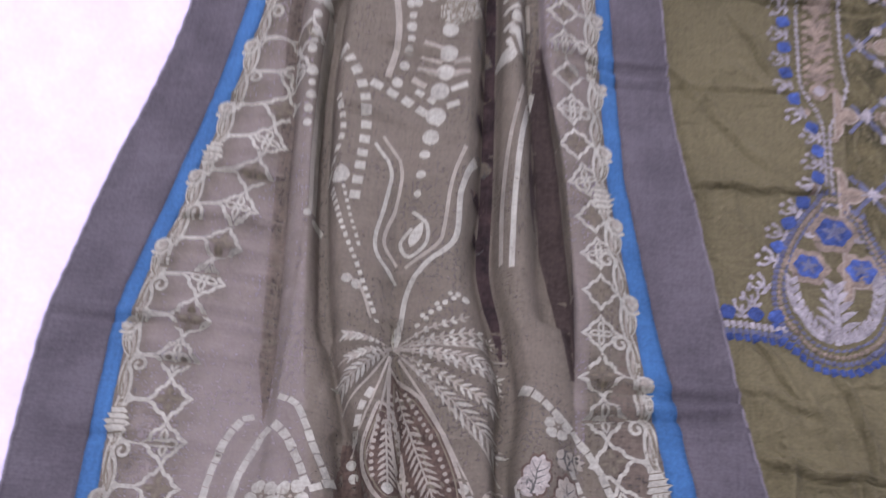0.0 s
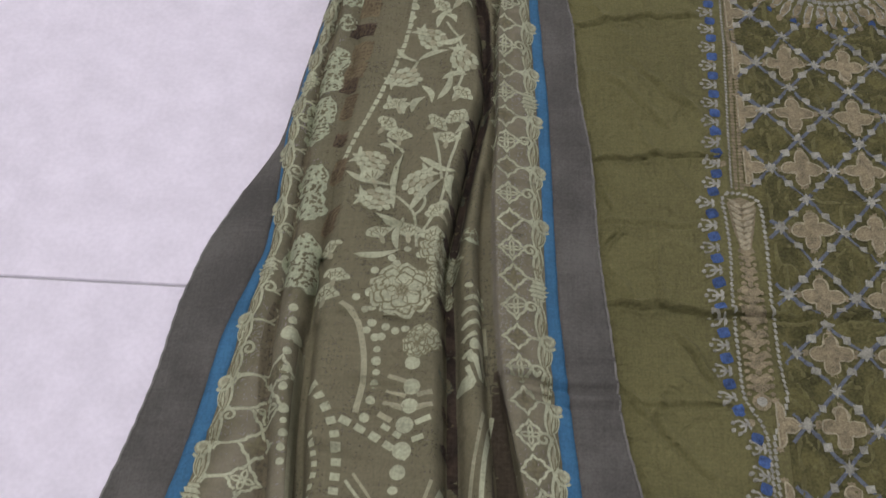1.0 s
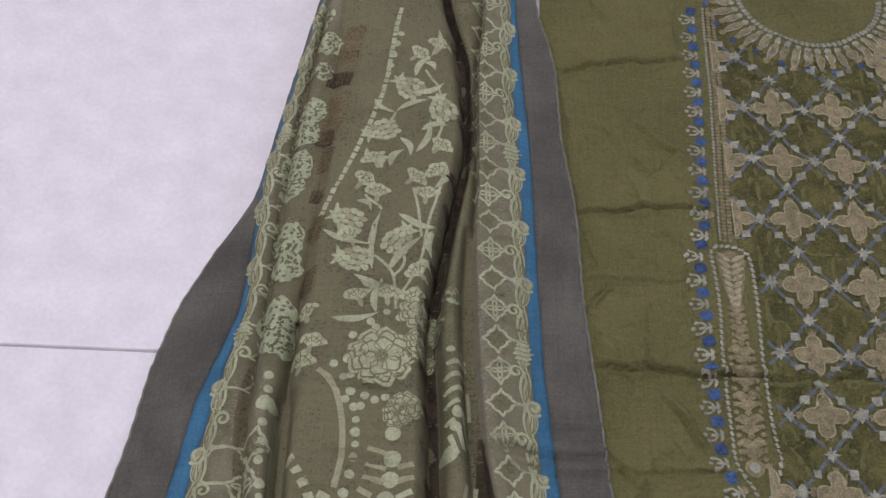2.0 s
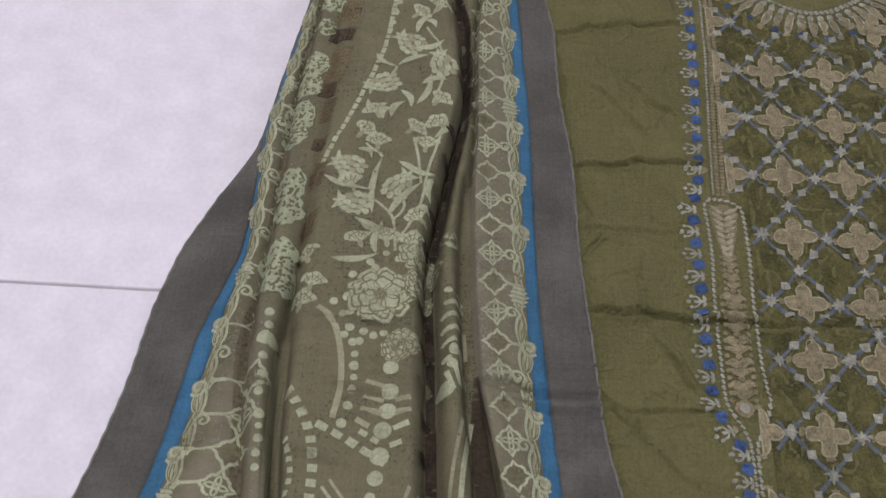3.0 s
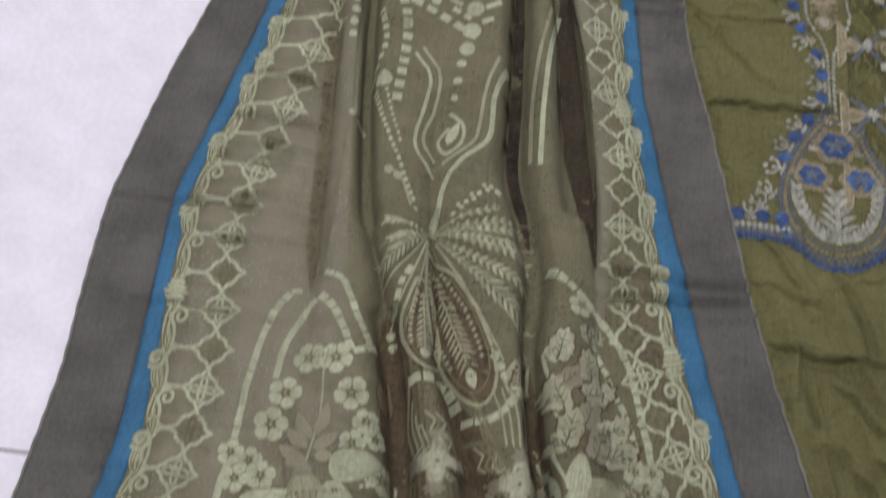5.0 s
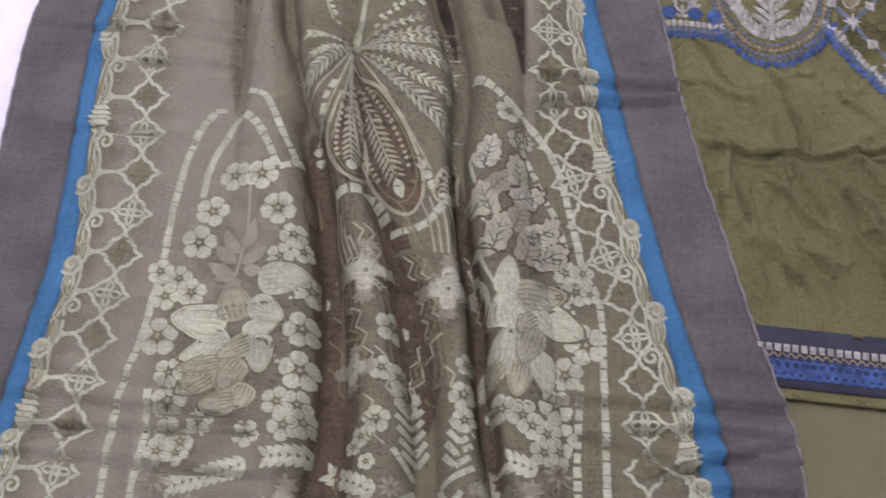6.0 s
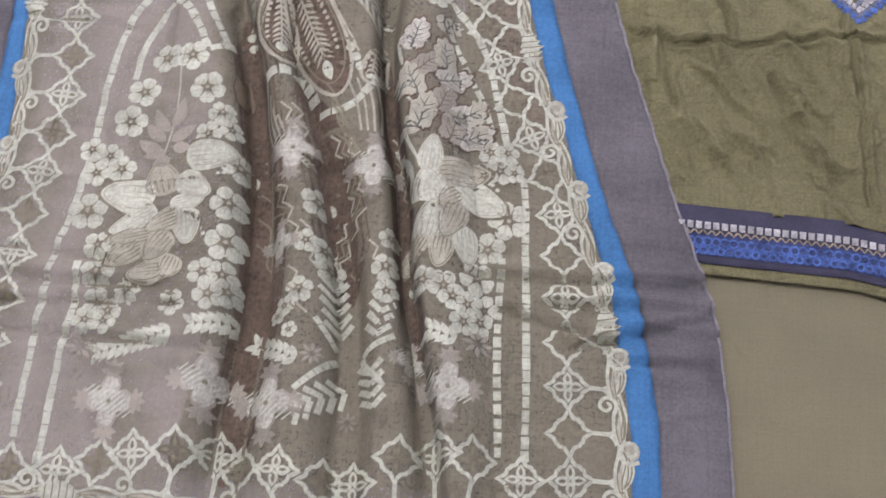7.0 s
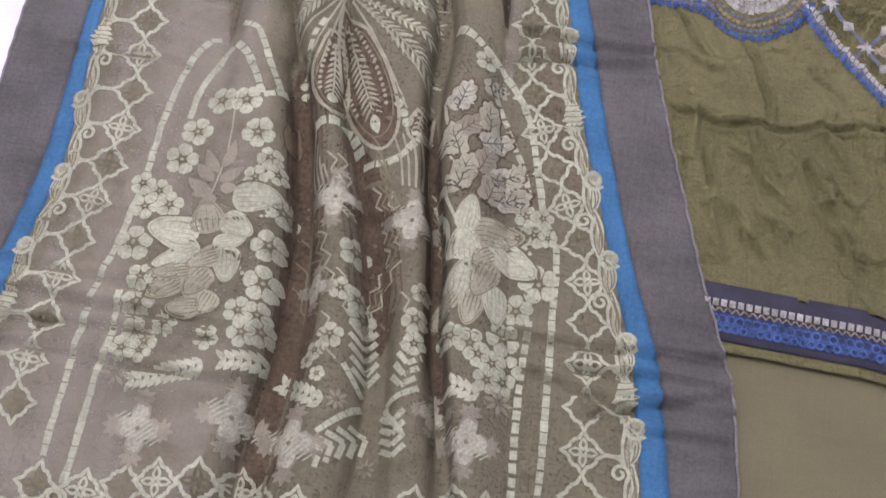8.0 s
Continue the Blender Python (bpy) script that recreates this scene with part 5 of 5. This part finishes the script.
for pts in ([(.146, 1.010), (.142, 1.043), (.130, 1.062), (.112, 1.074)], [(.142, 1.043), (.151, 1.063), (.146, 1.078)], [(.146, 1.02), (.165, 1.06), (.172, 1.11), (.178, 1.136), (.186, 1.172)], [(.166, 1.09), (.160, 1.13), (.155, 1.15)], [(.172, 1.20), (.182, 1.245), (.176, 1.28), (.160, 1.31)], [(.132, 1.248), (.124, 1.232)], [(.126, 1.122), (.108, 1.140)], [(.132, 1.04), (.118, 1.028)]):
    band(pts, .0028, 0, "stalk_motif")
dots([(.124, .994, .004), (.138, 1.006, .0035), (.150, 1.000, .004), (.129, .988, .004), (.109, .979, .004), (.107, .914, .0038), (.121, .908, .004), (.106, .955, .0045), (.110, .937, .004), (.124, .918, .004), (.142, .917, .004), (.133, .914, .0038), (.112, .968, .004)])


def lace(x, y, r, mats):
    """A pale block broken by small dark gaps."""
    ink = Ink(shawl, 0.0019)
    r2 = random.Random(int(x * 7000 + y * 900))
    pts = []
    for i in range(22):
        a = i * math.tau / 22
        q = r * (0.95 + 0.14 * r2.uniform(-1, 1))
        pts.append((x + q * math.cos(a) * 0.85, y + q * math.sin(a)))
    ink.blob(pts, 0)
    for _ in range(46):
        a, q = r2.uniform(0, 6.28), r * math.sqrt(r2.uniform(0.0, 0.8))
        px, py, b = x + q * math.cos(a) * 0.85, y + q * math.sin(a), r2.uniform(0, 3.14)
        ink.leaf((px, py), (px + 0.0040 * math.cos(b), py + 0.0040 * math.sin(b)), 0.0024, 1, 0.0005, n=4)
    return ink.make("lace_motif", mats, dupatta)


for x, y, r in ((.046, 1.252, .015), (.042, 1.222, .015), (.036, 1.178, .017), (.034, 1.151, .014), (.038, 1.089, .016), (.038, 1.057, .016), (.036, 1.000, .019), (.038, .978, .017), (.055, 1.348, .014), (.052, 1.307, .011), (.046, 1.391, .011)):
    lace(x, y, r * 1.2, [M_MINT, M_OLIVE])


def block(x, y, w, h, mats):
    """An oblong of printed ground strewn with small dark dashes."""
    ink = Ink(shawl, 0.0015)
    r2 = random.Random(int(x * 7000 + y * 900))
    edge = [(u, -1) for u in np.linspace(-1, 1, 7)] + [(1, v) for v in np.linspace(-.8, .8, 7)] + [(u, 1) for u in np.linspace(1, -1, 7)] + [(-1, v) for v in np.linspace(.8, -.8, 7)]
    ink.blob([(x + w / 2 * u * r2.uniform(.9, 1.08) + .15 * h * v * .5, y + h / 2 * v * r2.uniform(.94, 1.05)) for u, v in edge], 0)
    for i in range(7):
        for j in range(9):
            u, v = (i - 3) / 3.6 + r2.uniform(-.08, .08), (j - 4) / 4.6 + r2.uniform(-.06, .06)
            px, py, b = x + w / 2 * u + .075 * h * v, y + h / 2 * v, r2.uniform(.2, 1.4)
            ink.leaf((px, py), (px + .0032 * math.cos(b), py + .0032 * math.sin(b)), .0020, 1, .0005, n=4)
    return ink.make("lace_motif", mats, dupatta)


for x, y, h in ((.078, 1.345, .055), (.069, 1.250, .055), (.064, 1.185, .034), (.062, 1.100, .030), (.060, 1.040, .030)):
    block(x, y, .022 if y > 1.2 else .013, h, [M_RUST, M_BROWN])
for x, y, w in ((.070, 1.296, .026), (.062, 1.214, .018), (.060, 1.140, .012)):
    block(x, y, w, .018, [M_DARK, M_BROWN])
for i, y in enumerate(np.arange(.70, 1.34, .036)):
    lace(float(np.interp(y, ROWY, KX[:, 10])) - .004 - .002 * (i % 2), float(y), .0062 + .001 * (i % 3), ([M_MOSS, M_DARK], [M_RUST, M_DARK], [M_MOSS, M_OLIVE])[i % 3])
lace(.197, 1.035, .010, [M_MINT, M_OLIVE])

# ---- embroidery of the shirt ----
NECK, NECK_R = (.597, 1.492), .083
STITCH = [M_THREAD_BLUE, M_THREAD_WHITE, M_THREAD_BEIGE, M_BEAD, M_THREAD_CREAM]


def yoke_left(y):
    return float(np.interp(y, [.60, .78, .80, .86, 1.10, 1.14, 1.45], [.52, .49, .493, .497, .496, .480, .478]))


def yoke_low(x):
    if x < .523:
        return .665 + (.523 - x) * 3.2
    return .662 - (min(x, 2 * .606 - x) - .523) * 1.02


def in_yoke(x, y, margin=0.0):
    return x > yoke_left(y) + margin and y > yoke_low(x) + margin and math.hypot(x - NECK[0], y - NECK[1]) > NECK_R + .036 + margin and y < 1.47 and x < .685


def yoke_ground():
    ink = Ink(shirt_z, 0.0004)
    made = {}
    step = 0.006
    for i in range(36):
        for j in range(150):
            x, y = .474 + i * step, .57 + j * step
            if in_yoke(x + step / 2, y + step / 2, -0.004):
                q = []
                for a, b in ((i, j), (i + 1, j), (i + 1, j + 1), (i, j + 1)):
                    if (a, b) not in made:
                        made[a, b] = ink.vert(.474 + a * step, .57 + b * step)
                    q.append(made[a, b])
                ink.bm.faces.new(q).smooth = True
    return ink.make("yoke_ground", [M_MOSSCLOTH], shirt, "darker mossy green stitched ground")


yoke_ground()
NODE_Y = [1.46, 1.385, 1.31, 1.235, 1.16, 1.080, 1.001, .938, .860, .782, .705, .63, .555]


def node(i, j):
    y = float(np.interp(j, range(len(NODE_Y)), NODE_Y))
    return .504 + (1.31 - y) * .013 + i * .0652, y


def trellis_bar(a, b):
    ink = Ink(shirt_z, 0.0009)
    pts = [(a[0] + (b[0] - a[0]) * t, a[1] + (b[1] - a[1]) * t) for t in np.linspace(0, 1, 13)]
    pts = [p for p in pts if in_yoke(*p)]
    if len(pts) < 2:
        ink.bm.free()
        return
    ink.ribbon(pts, .0038, 0, dome=.0006)
    mid = ((a[0] + b[0]) / 2, (a[1] + b[1]) / 2)
    if in_yoke(*mid, .004):
        ink.square(*mid, .0042, .0042, .12 * math.sin(mid[1] * 300), 1, .0008, .0008)
    ink.make("trellis_bar", STITCH, shirt)


def node_star(x, y):
    ink = Ink(shirt_z, 0.0018)
    for k in range(8):
        a = k * math.tau / 8
        r = .0085 if k % 2 == 0 else .0062
        ink.leaf((x, y), (x + r * math.cos(a), y + r * math.sin(a)), .0032, 1, dome=.0005, n=4)
    ink.make("star_stitch", STITCH, shirt)


def cross_flower(x, y, left=0.0):
    ink = Ink(shirt_z, 0.0009)
    pts = []
    for i in range(44):
        a = i * math.tau / 44
        q = .0235 * (0.40 + 0.56 * abs(math.cos(2 * a)) ** 1.15)
        pts.append((x + q * math.cos(a) * .93, y + q * math.sin(a)))
    pts = [(max(u, left), v) for u, v in pts]
    ink.blob(pts, 2, 0, .0012)
    for i in range(4):
        a = i * math.pi / 2
        if left > x and i in (1, 2, 3):
            continue
        for s in (-.6, 0, .6):
            p = (x + .0205 * math.cos(a), y + .0215 * math.sin(a))
            ink.leaf(p, (p[0] + .0062 * math.cos(a + s), p[1] + .0062 * math.sin(a + s)), .0036, 2, .0002, n=4)
    # lighter outline of couched thread
    ink.ribbon(pts + pts[:1], .0017, 4, .0006, dome=.0006)
    ink.make("cross_flower", STITCH, shirt)


for j in range(13):
    for i in range(-1, 4):
        for n in ((i, j), (i + .5, j + .5)):
            p = node(*n)
            if in_yoke(*p, .004):
                node_star(*p)
            for d in (.5, -.5):
                trellis_bar(p, node(n[0] + d, n[1] + .5))
        c = node(i + .5, j)
        if in_yoke(*c, .008):
            cross_flower(*c)
for j in range(1, 11):
    x, y = node(-.5, j)
    if y > 1.13 or y < .88:
        cross_flower(x + .006, y, x + .006)


def picot(x, y, a):
    """A small trefoil of ivory thread, pointing along a."""
    ink = Ink(shirt_z, 0.001)
    ca, sa = math.cos(a), math.sin(a)
    ink.ribbon([(x, y), (x + .005 * ca, y + .005 * sa), (x + .011 * ca, y + .011 * sa)], .0030, 1, dome=.0006)
    for s in (-1, 1):
        ink.ribbon(curve([(x + .004 * ca, y + .004 * sa), (x + .010 * math.cos(a + s * .55), y + .010 * math.sin(a + s * .55)), (x + .0145 * math.cos(a + s * .42), y + .0145 * math.sin(a + s * .42))], .002), .0022, 1, dome=.0006)
        ink.leaf((x, y), (x + .007 * math.cos(a + s * 1.2), y + .007 * math.sin(a + s * 1.2)), .0034, 1, n=4)
        ink.disc(x + .0150 * math.cos(a + s * .42), y + .0150 * math.sin(a + s * .42), .0020, 1, .0002, .0008, 7)
    ink.disc(x + .0165 * ca, y + .0165 * sa, .0024, 1, .0002, .0008, 7)
    ink.make("picot", STITCH, shirt)


def bead(x, y):
    ink = Ink(shirt_z, 0.001)
    pts = []
    for i in range(12):
        a = i * math.tau / 12
        q = .0064 * (1 + .12 * math.cos(4 * a + x * 90))
        pts.append((x + q * math.cos(a), y + q * math.sin(a)))
    ink.blob(pts, 3, 0, .0016)
    ink.make("blue_knot", STITCH, shirt)


def edging(pts, side, pitch=.0278, start=.006):
    for i, (x, y, a) in enumerate(along(pts, pitch / 2, start)):
        o = a + side * math.pi / 2
        if i % 2:
            picot(x + .002 * math.cos(o), y + .002 * math.sin(o), o)
        else:
            bead(x + .0055 * math.cos(o), y + .0055 * math.sin(o))


def rope(pts, w, m, pitch, name="rope_stitch", up=0.0):
    """A row of slanting stitches."""
    ink = Ink(shirt_z, 0.001)
    for x, y, a in along(pts, pitch, pitch / 2):
        ink.square(x, y, pitch * .40, w / 2, a + .35, m, up, .0008)
    return ink.make(name, STITCH, shirt)


EDGE = [(.464, 1.46), (.463, 1.40), (.461, 1.30), (.457, 1.20), (.4535, 1.135), (.446, 1.115), (.446, 1.08), (.447, 1.00), (.448, .93), (.450, .885), (.462, .855), (.472, .840), (.473, .80), (.466, .776)]
edging(EDGE, -1)
edging([(.461, .772), (.441, .735), (.431, .702)], -1, .024)
for dx, w, m in ((.008, .0026, 1), (.0135, .0046, 2), (.0195, .0046, 2)):
    rope([(.464 + dx, 1.46), (.463 + dx, 1.40), (.461 + dx, 1.30), (.457 + dx, 1.20), (.4545 + dx, 1.13)], w, m, .0046)
rope([(.452, 1.105), (.454, 1.118), (.468, 1.124), (.484, 1.119), (.491, 1.106), (.492, 1.06), (.491, 1.00), (.492, .93), (.494, .885), (.484, .858), (.479, .84), (.479, .786)], .0032, 1, .0068)
rope([(.452, 1.105), (.455, 1.06), (.453, 1.00), (.454, .93), (.456, .885), (.468, .862), (.4735, .84), (.474, .786)], .0030, 1, .0062)


def club():
    """The long beige ornament: a chevron head on a chain of curled leaves."""
    cx = .471
    ink = Ink(shirt_z, 0.0006)
    ink.blob([(cx - .0155, 1.108), (cx - .008, 1.116), (cx, 1.119), (cx + .008, 1.116), (cx + .0155, 1.108), (cx + .011, 1.08), (cx + .005, 1.052), (cx, 1.044), (cx - .005, 1.052), (cx - .011, 1.08)], 2)
    ink.make("club_head", STITCH, shirt)
    for i in range(8):
        y, w = 1.113 - i * .0078, .031 * (1 - i * .098)
        ink = Ink(shirt_z, 0.0016)
        for s in (-1, 1):
            ink.leaf((cx, y - .008), (cx + s * w / 2, y + .001), .0056, 4, dome=.0008, n=5)
        ink.make("club_chevron", STITCH, shirt)
    y, k = 1.052, 0
    while y > .888:
        w = .0075 if y > 1.005 else .0125
        ink = Ink(shirt_z, 0.001)
        for s in (-1, 1):
            ink.leaf((cx, y), (cx + s * w, y + (.007 if k % 3 else -.004)), .0070, 2, .0002, s * .002, dome=.0008, n=5)
            ink.disc(cx + s * w * .85, y - .002, .0026, 2, .0003, .0008, 7)
        ink.disc(cx, y - .003, .0034, 2, .0004, .0008, 7)
        ink.make("club_leaf", STITCH, shirt)
        y -= .0080
        k += 1
    ink = Ink(shirt_z, 0.001)
    ink.disc(cx, .882, .009, 2, 0, .0012)
    ink.disc(cx, .882, .005, 1, .0013, .0004)
    ink.make("club_tip", STITCH, shirt)


club()


def drop(k, n=40):
    pts = []
    for i in range(n):
        t = i * math.tau / n
        c = math.cos(t)
        pts.append((.478 + .0475 * k * math.sin(t) * (1 - .30 * c) * (1 - .10 * c * c), .704 + .0735 * k * c + (.006 * k if c > .9 else 0)))
    return pts


ink = Ink(shirt_z, .0006)
ink.blob(drop(.95), 0)
ink.make("medallion_ground", [M_SHIRT], shirt)
for k, w, m, pitch in ((1.0, .0042, 0, .0046), (.92, .0034, 2, .0046), (.85, .0024, 0, .005)):
    d = drop(k)
    rope(d + d[:1], w, m, pitch, "medallion_rope")


def rosette(x, y, r):
    ink = Ink(shirt_z, .0012)
    pts = [(x + r * (1 + .1 * math.cos(6 * t)) * math.cos(t), y + r * .86 * (1 + .1 * math.cos(6 * t)) * math.sin(t)) for t in np.linspace(0, math.tau, 25)[:-1]]
    ink.blob(pts, 2, 0, .0008)
    ink.blob([(x + (a - x) * .66, y + (b - y) * .66) for a, b in pts], 3, .0010, .0004)
    for i in range(5):
        a = i * math.tau / 5 + .3
        ink.leaf((x, y), (x + r * .5 * math.cos(a), y + r * .42 * math.sin(a)), r * .2, 0, .0018, n=4)
    ink.make("rosette", STITCH, shirt)


for x, y, r in ((.477, .744, .0205), (.456, .712, .0180), (.499, .713, .0180)):
    rosette(x, y, r)
for s in (-1, 1):
    for i in range(10):
        t = i / 9
        p = (.478 + s * (.003 + .033 * math.sin(t * 1.45)), .648 + .046 * t ** 1.6)
        for d, q, w in ((1.35, .011, .0050), (.35, .012, .0052)):
            ink = Ink(shirt_z, .0012)
            a = d + t * .75
            ink.leaf(p, (p[0] + s * q * math.cos(a), p[1] + q * math.sin(a)), w, 1, dome=.0008, n=5)
            ink.make("leaf_stitch", STITCH, shirt)
    for i in range(5):
        p = (.478 + s * .002, .656 + i * .009)
        ink = Ink(shirt_z, .0014)
        ink.leaf(p, (p[0] + s * (.017 - .0022 * i), p[1] + .012), .0058, 1, 0, s * .002, dome=.0008, n=5)
        ink.make("leaf_stitch", STITCH, shirt)
    for x, y in ((.478 + s * .020, .738), (.478 + s * .007, .768)):
        ink = Ink(shirt_z, .0012)
        for a in (.6, 1.57, 2.5):
            ink.leaf((x, y), (x + .007 * math.cos(a), y + .007 * math.sin(a)), .0034, 1, dome=.0005, n=4)
        ink.make("leaf_stitch", STITCH, shirt)

# scalloped trim below the yoke
ink = Ink(shirt_z, .0014)
ink.blob([(.4755, .646), (.4805, .646), (.4805, .70), (.4755, .70)], 1, 0, .0006)
ink.make("leaf_stitch", STITCH, shirt)
TRIM = [[(.384, .656), (.405, .656), (.437, .655)], [(.521, .668), (.535, .652), (.560, .626), (.585, .600), (.606, .579)], [(.606, .579), (.627, .600), (.652, .626), (.682, .657)]]
for t in TRIM:
    rope(t, .0056, 1, .0050)
    rope([(x, y - .006) for x, y in t], .0050, 0, .0050)
    rope([(x, y - .011) for x, y in t], .0064, 3, .0066, "blue_fringe")
low = [p for p in drop(1.10) if p[1] < .674]
low = sorted(low, key=lambda p: p[0])
rope(low, .0064, 3, .0066, "blue_fringe")
for x in (.392, .414, .431):
    bead(x, .666)
for x, y, a in ((.403, .662, 1.57), (.414, .672, 1.9), (.424, .688, 2.5)):
    picot(x, y, a)

# neckline: ivory rope and two rows of beige petals
rope([(NECK[0] + NECK_R * math.cos(a), NECK[1] + NECK_R * math.sin(a)) for a in np.linspace(math.pi * 1.02, math.pi * 1.98, 24)], .0062, 1, .0062, "neck_rope")
for i in range(25):
    a = math.pi * (1.03 + .94 * i / 24)
    ca, sa = math.cos(a), math.sin(a)
    ink = Ink(shirt_z, .0012)
    r0 = NECK_R + .005
    ink.leaf((NECK[0] + r0 * ca, NECK[1] + r0 * sa), (NECK[0] + (r0 + .011) * ca, NECK[1] + (r0 + .011) * sa), .0075, 1, dome=.0008)
    long = .028 if i % 2 else .038
    p0, p1 = (NECK[0] + (r0 + .006) * ca, NECK[1] + (r0 + .006) * sa), (NECK[0] + (r0 + long) * ca, NECK[1] + (r0 + long) * sa)
    ink.leaf(p0, p1, .0105, 1, .0002, dome=.0006)
    ink.leaf(p0, (p0[0] + (p1[0] - p0[0]) * .94, p0[1] + (p1[1] - p0[1]) * .94), .0078, 2, .0006, dome=.0010)
    ink.disc(p1[0], p1[1], .0040, 2, .0004, .0008, 8)
    if i % 2:
        ink.disc(NECK[0] + (r0 + .036) * ca, NECK[1] + (r0 + .036) * sa, .0038, 3, 0, .0009, 7)
    ink.make("neck_petal", STITCH, shirt)

# ---- hem of the shirt ----
def hem_surface(x, y):
    return 0.0084 + 0.0006 * noise.noise(Vector((x * 20, y * 20, 2.2)))


def hem_band(top, low, mat, name, label, lift):
    ink = Ink(hem_surface, lift)
    rows = []
    for x in np.arange(.44, .866, .005):
        rows.append([ink.vert(x, hem_y(x) + top + (low - top) * k / 6) for k in range(7)])
    for a, b in zip(rows, rows[1:]):
        for i in range(6):
            ink.bm.faces.new((a[i], a[i + 1], b[i + 1], b[i])).smooth = True
    ob = ink.make(name, [mat], shirt, label)
    thick = ob.modifiers.new("thickness", "SOLIDIFY")
    thick.thickness = .0010
    return ob


hem_band(.003, -.044, M_NAVY, "hem_border", "navy band at the hem", .0004)
hem_band(-.040, -.052, M_SHIRT, "hem_piping", "narrow olive edge", -.0012)
for i, x in enumerate(np.arange(.462, .70, .0066)):
    y = hem_y(x) - .0135
    ink = Ink(hem_surface, .0018)
    ink.square(x, y, .0024, .0030, -.04, 1, 0, .0010)
    ink.make("ivory_block", STITCH, shirt)
    ink = Ink(hem_surface, .0018)
    ink.ribbon([(x - .003, y - .004), (x, y - .0075), (x + .003, y - .004)], .0016, 2, dome=.0006)
    ink.make("loop_stitch", STITCH, shirt)
    ink = Ink(hem_surface, .0018)
    for row, r in ((-.0135, .0034), (-.0205, .0028)):
        c = (x + (.0033 if r < .003 else 0), y + row)
        ink.ribbon([(c[0] + r * math.cos(t), c[1] + r * math.sin(t)) for t in np.linspace(0, math.tau, 11)], .0020, 3, dome=.0007)
    ink.make("blue_ring", STITCH, shirt)
ink = Ink(hem_surface, .0010)
pts = [(x, hem_y(x) - .0285) for x in np.arange(.455, .70, .006)]
ink.ribbon(pts, .018, 3)
ink.make("blue_ribbon", [M_THREAD_BLUE, M_THREAD_WHITE, M_THREAD_BEIGE, M_RIBBON], shirt, "mottled blue ribbon")

# ---- floor tiles ----
bm = bmesh.new()
TILE = 0.6
box(bm, (0.0012, 0.0012, -0.01), (TILE - 0.0012, TILE - 0.0012, 0))
bmesh.ops.bevel(bm, geom=[e for e in bm.edges if e.verts[0].co.z > -0.001 and e.verts[1].co.z > -0.001], offset=0.0012, segments=1, affect="EDGES")
first = part("tile", bm, M_TILE, floor)
first.location = (-0.55, 0.98, 0)
for i in range(-2, 5):
    for j in range(-5, 2):
        if (i, j) != (0, 0):
            t = new("tile", first.data)
            t.parent = floor
            t.location = (-0.55 + i * TILE, 0.98 + j * TILE, 0)
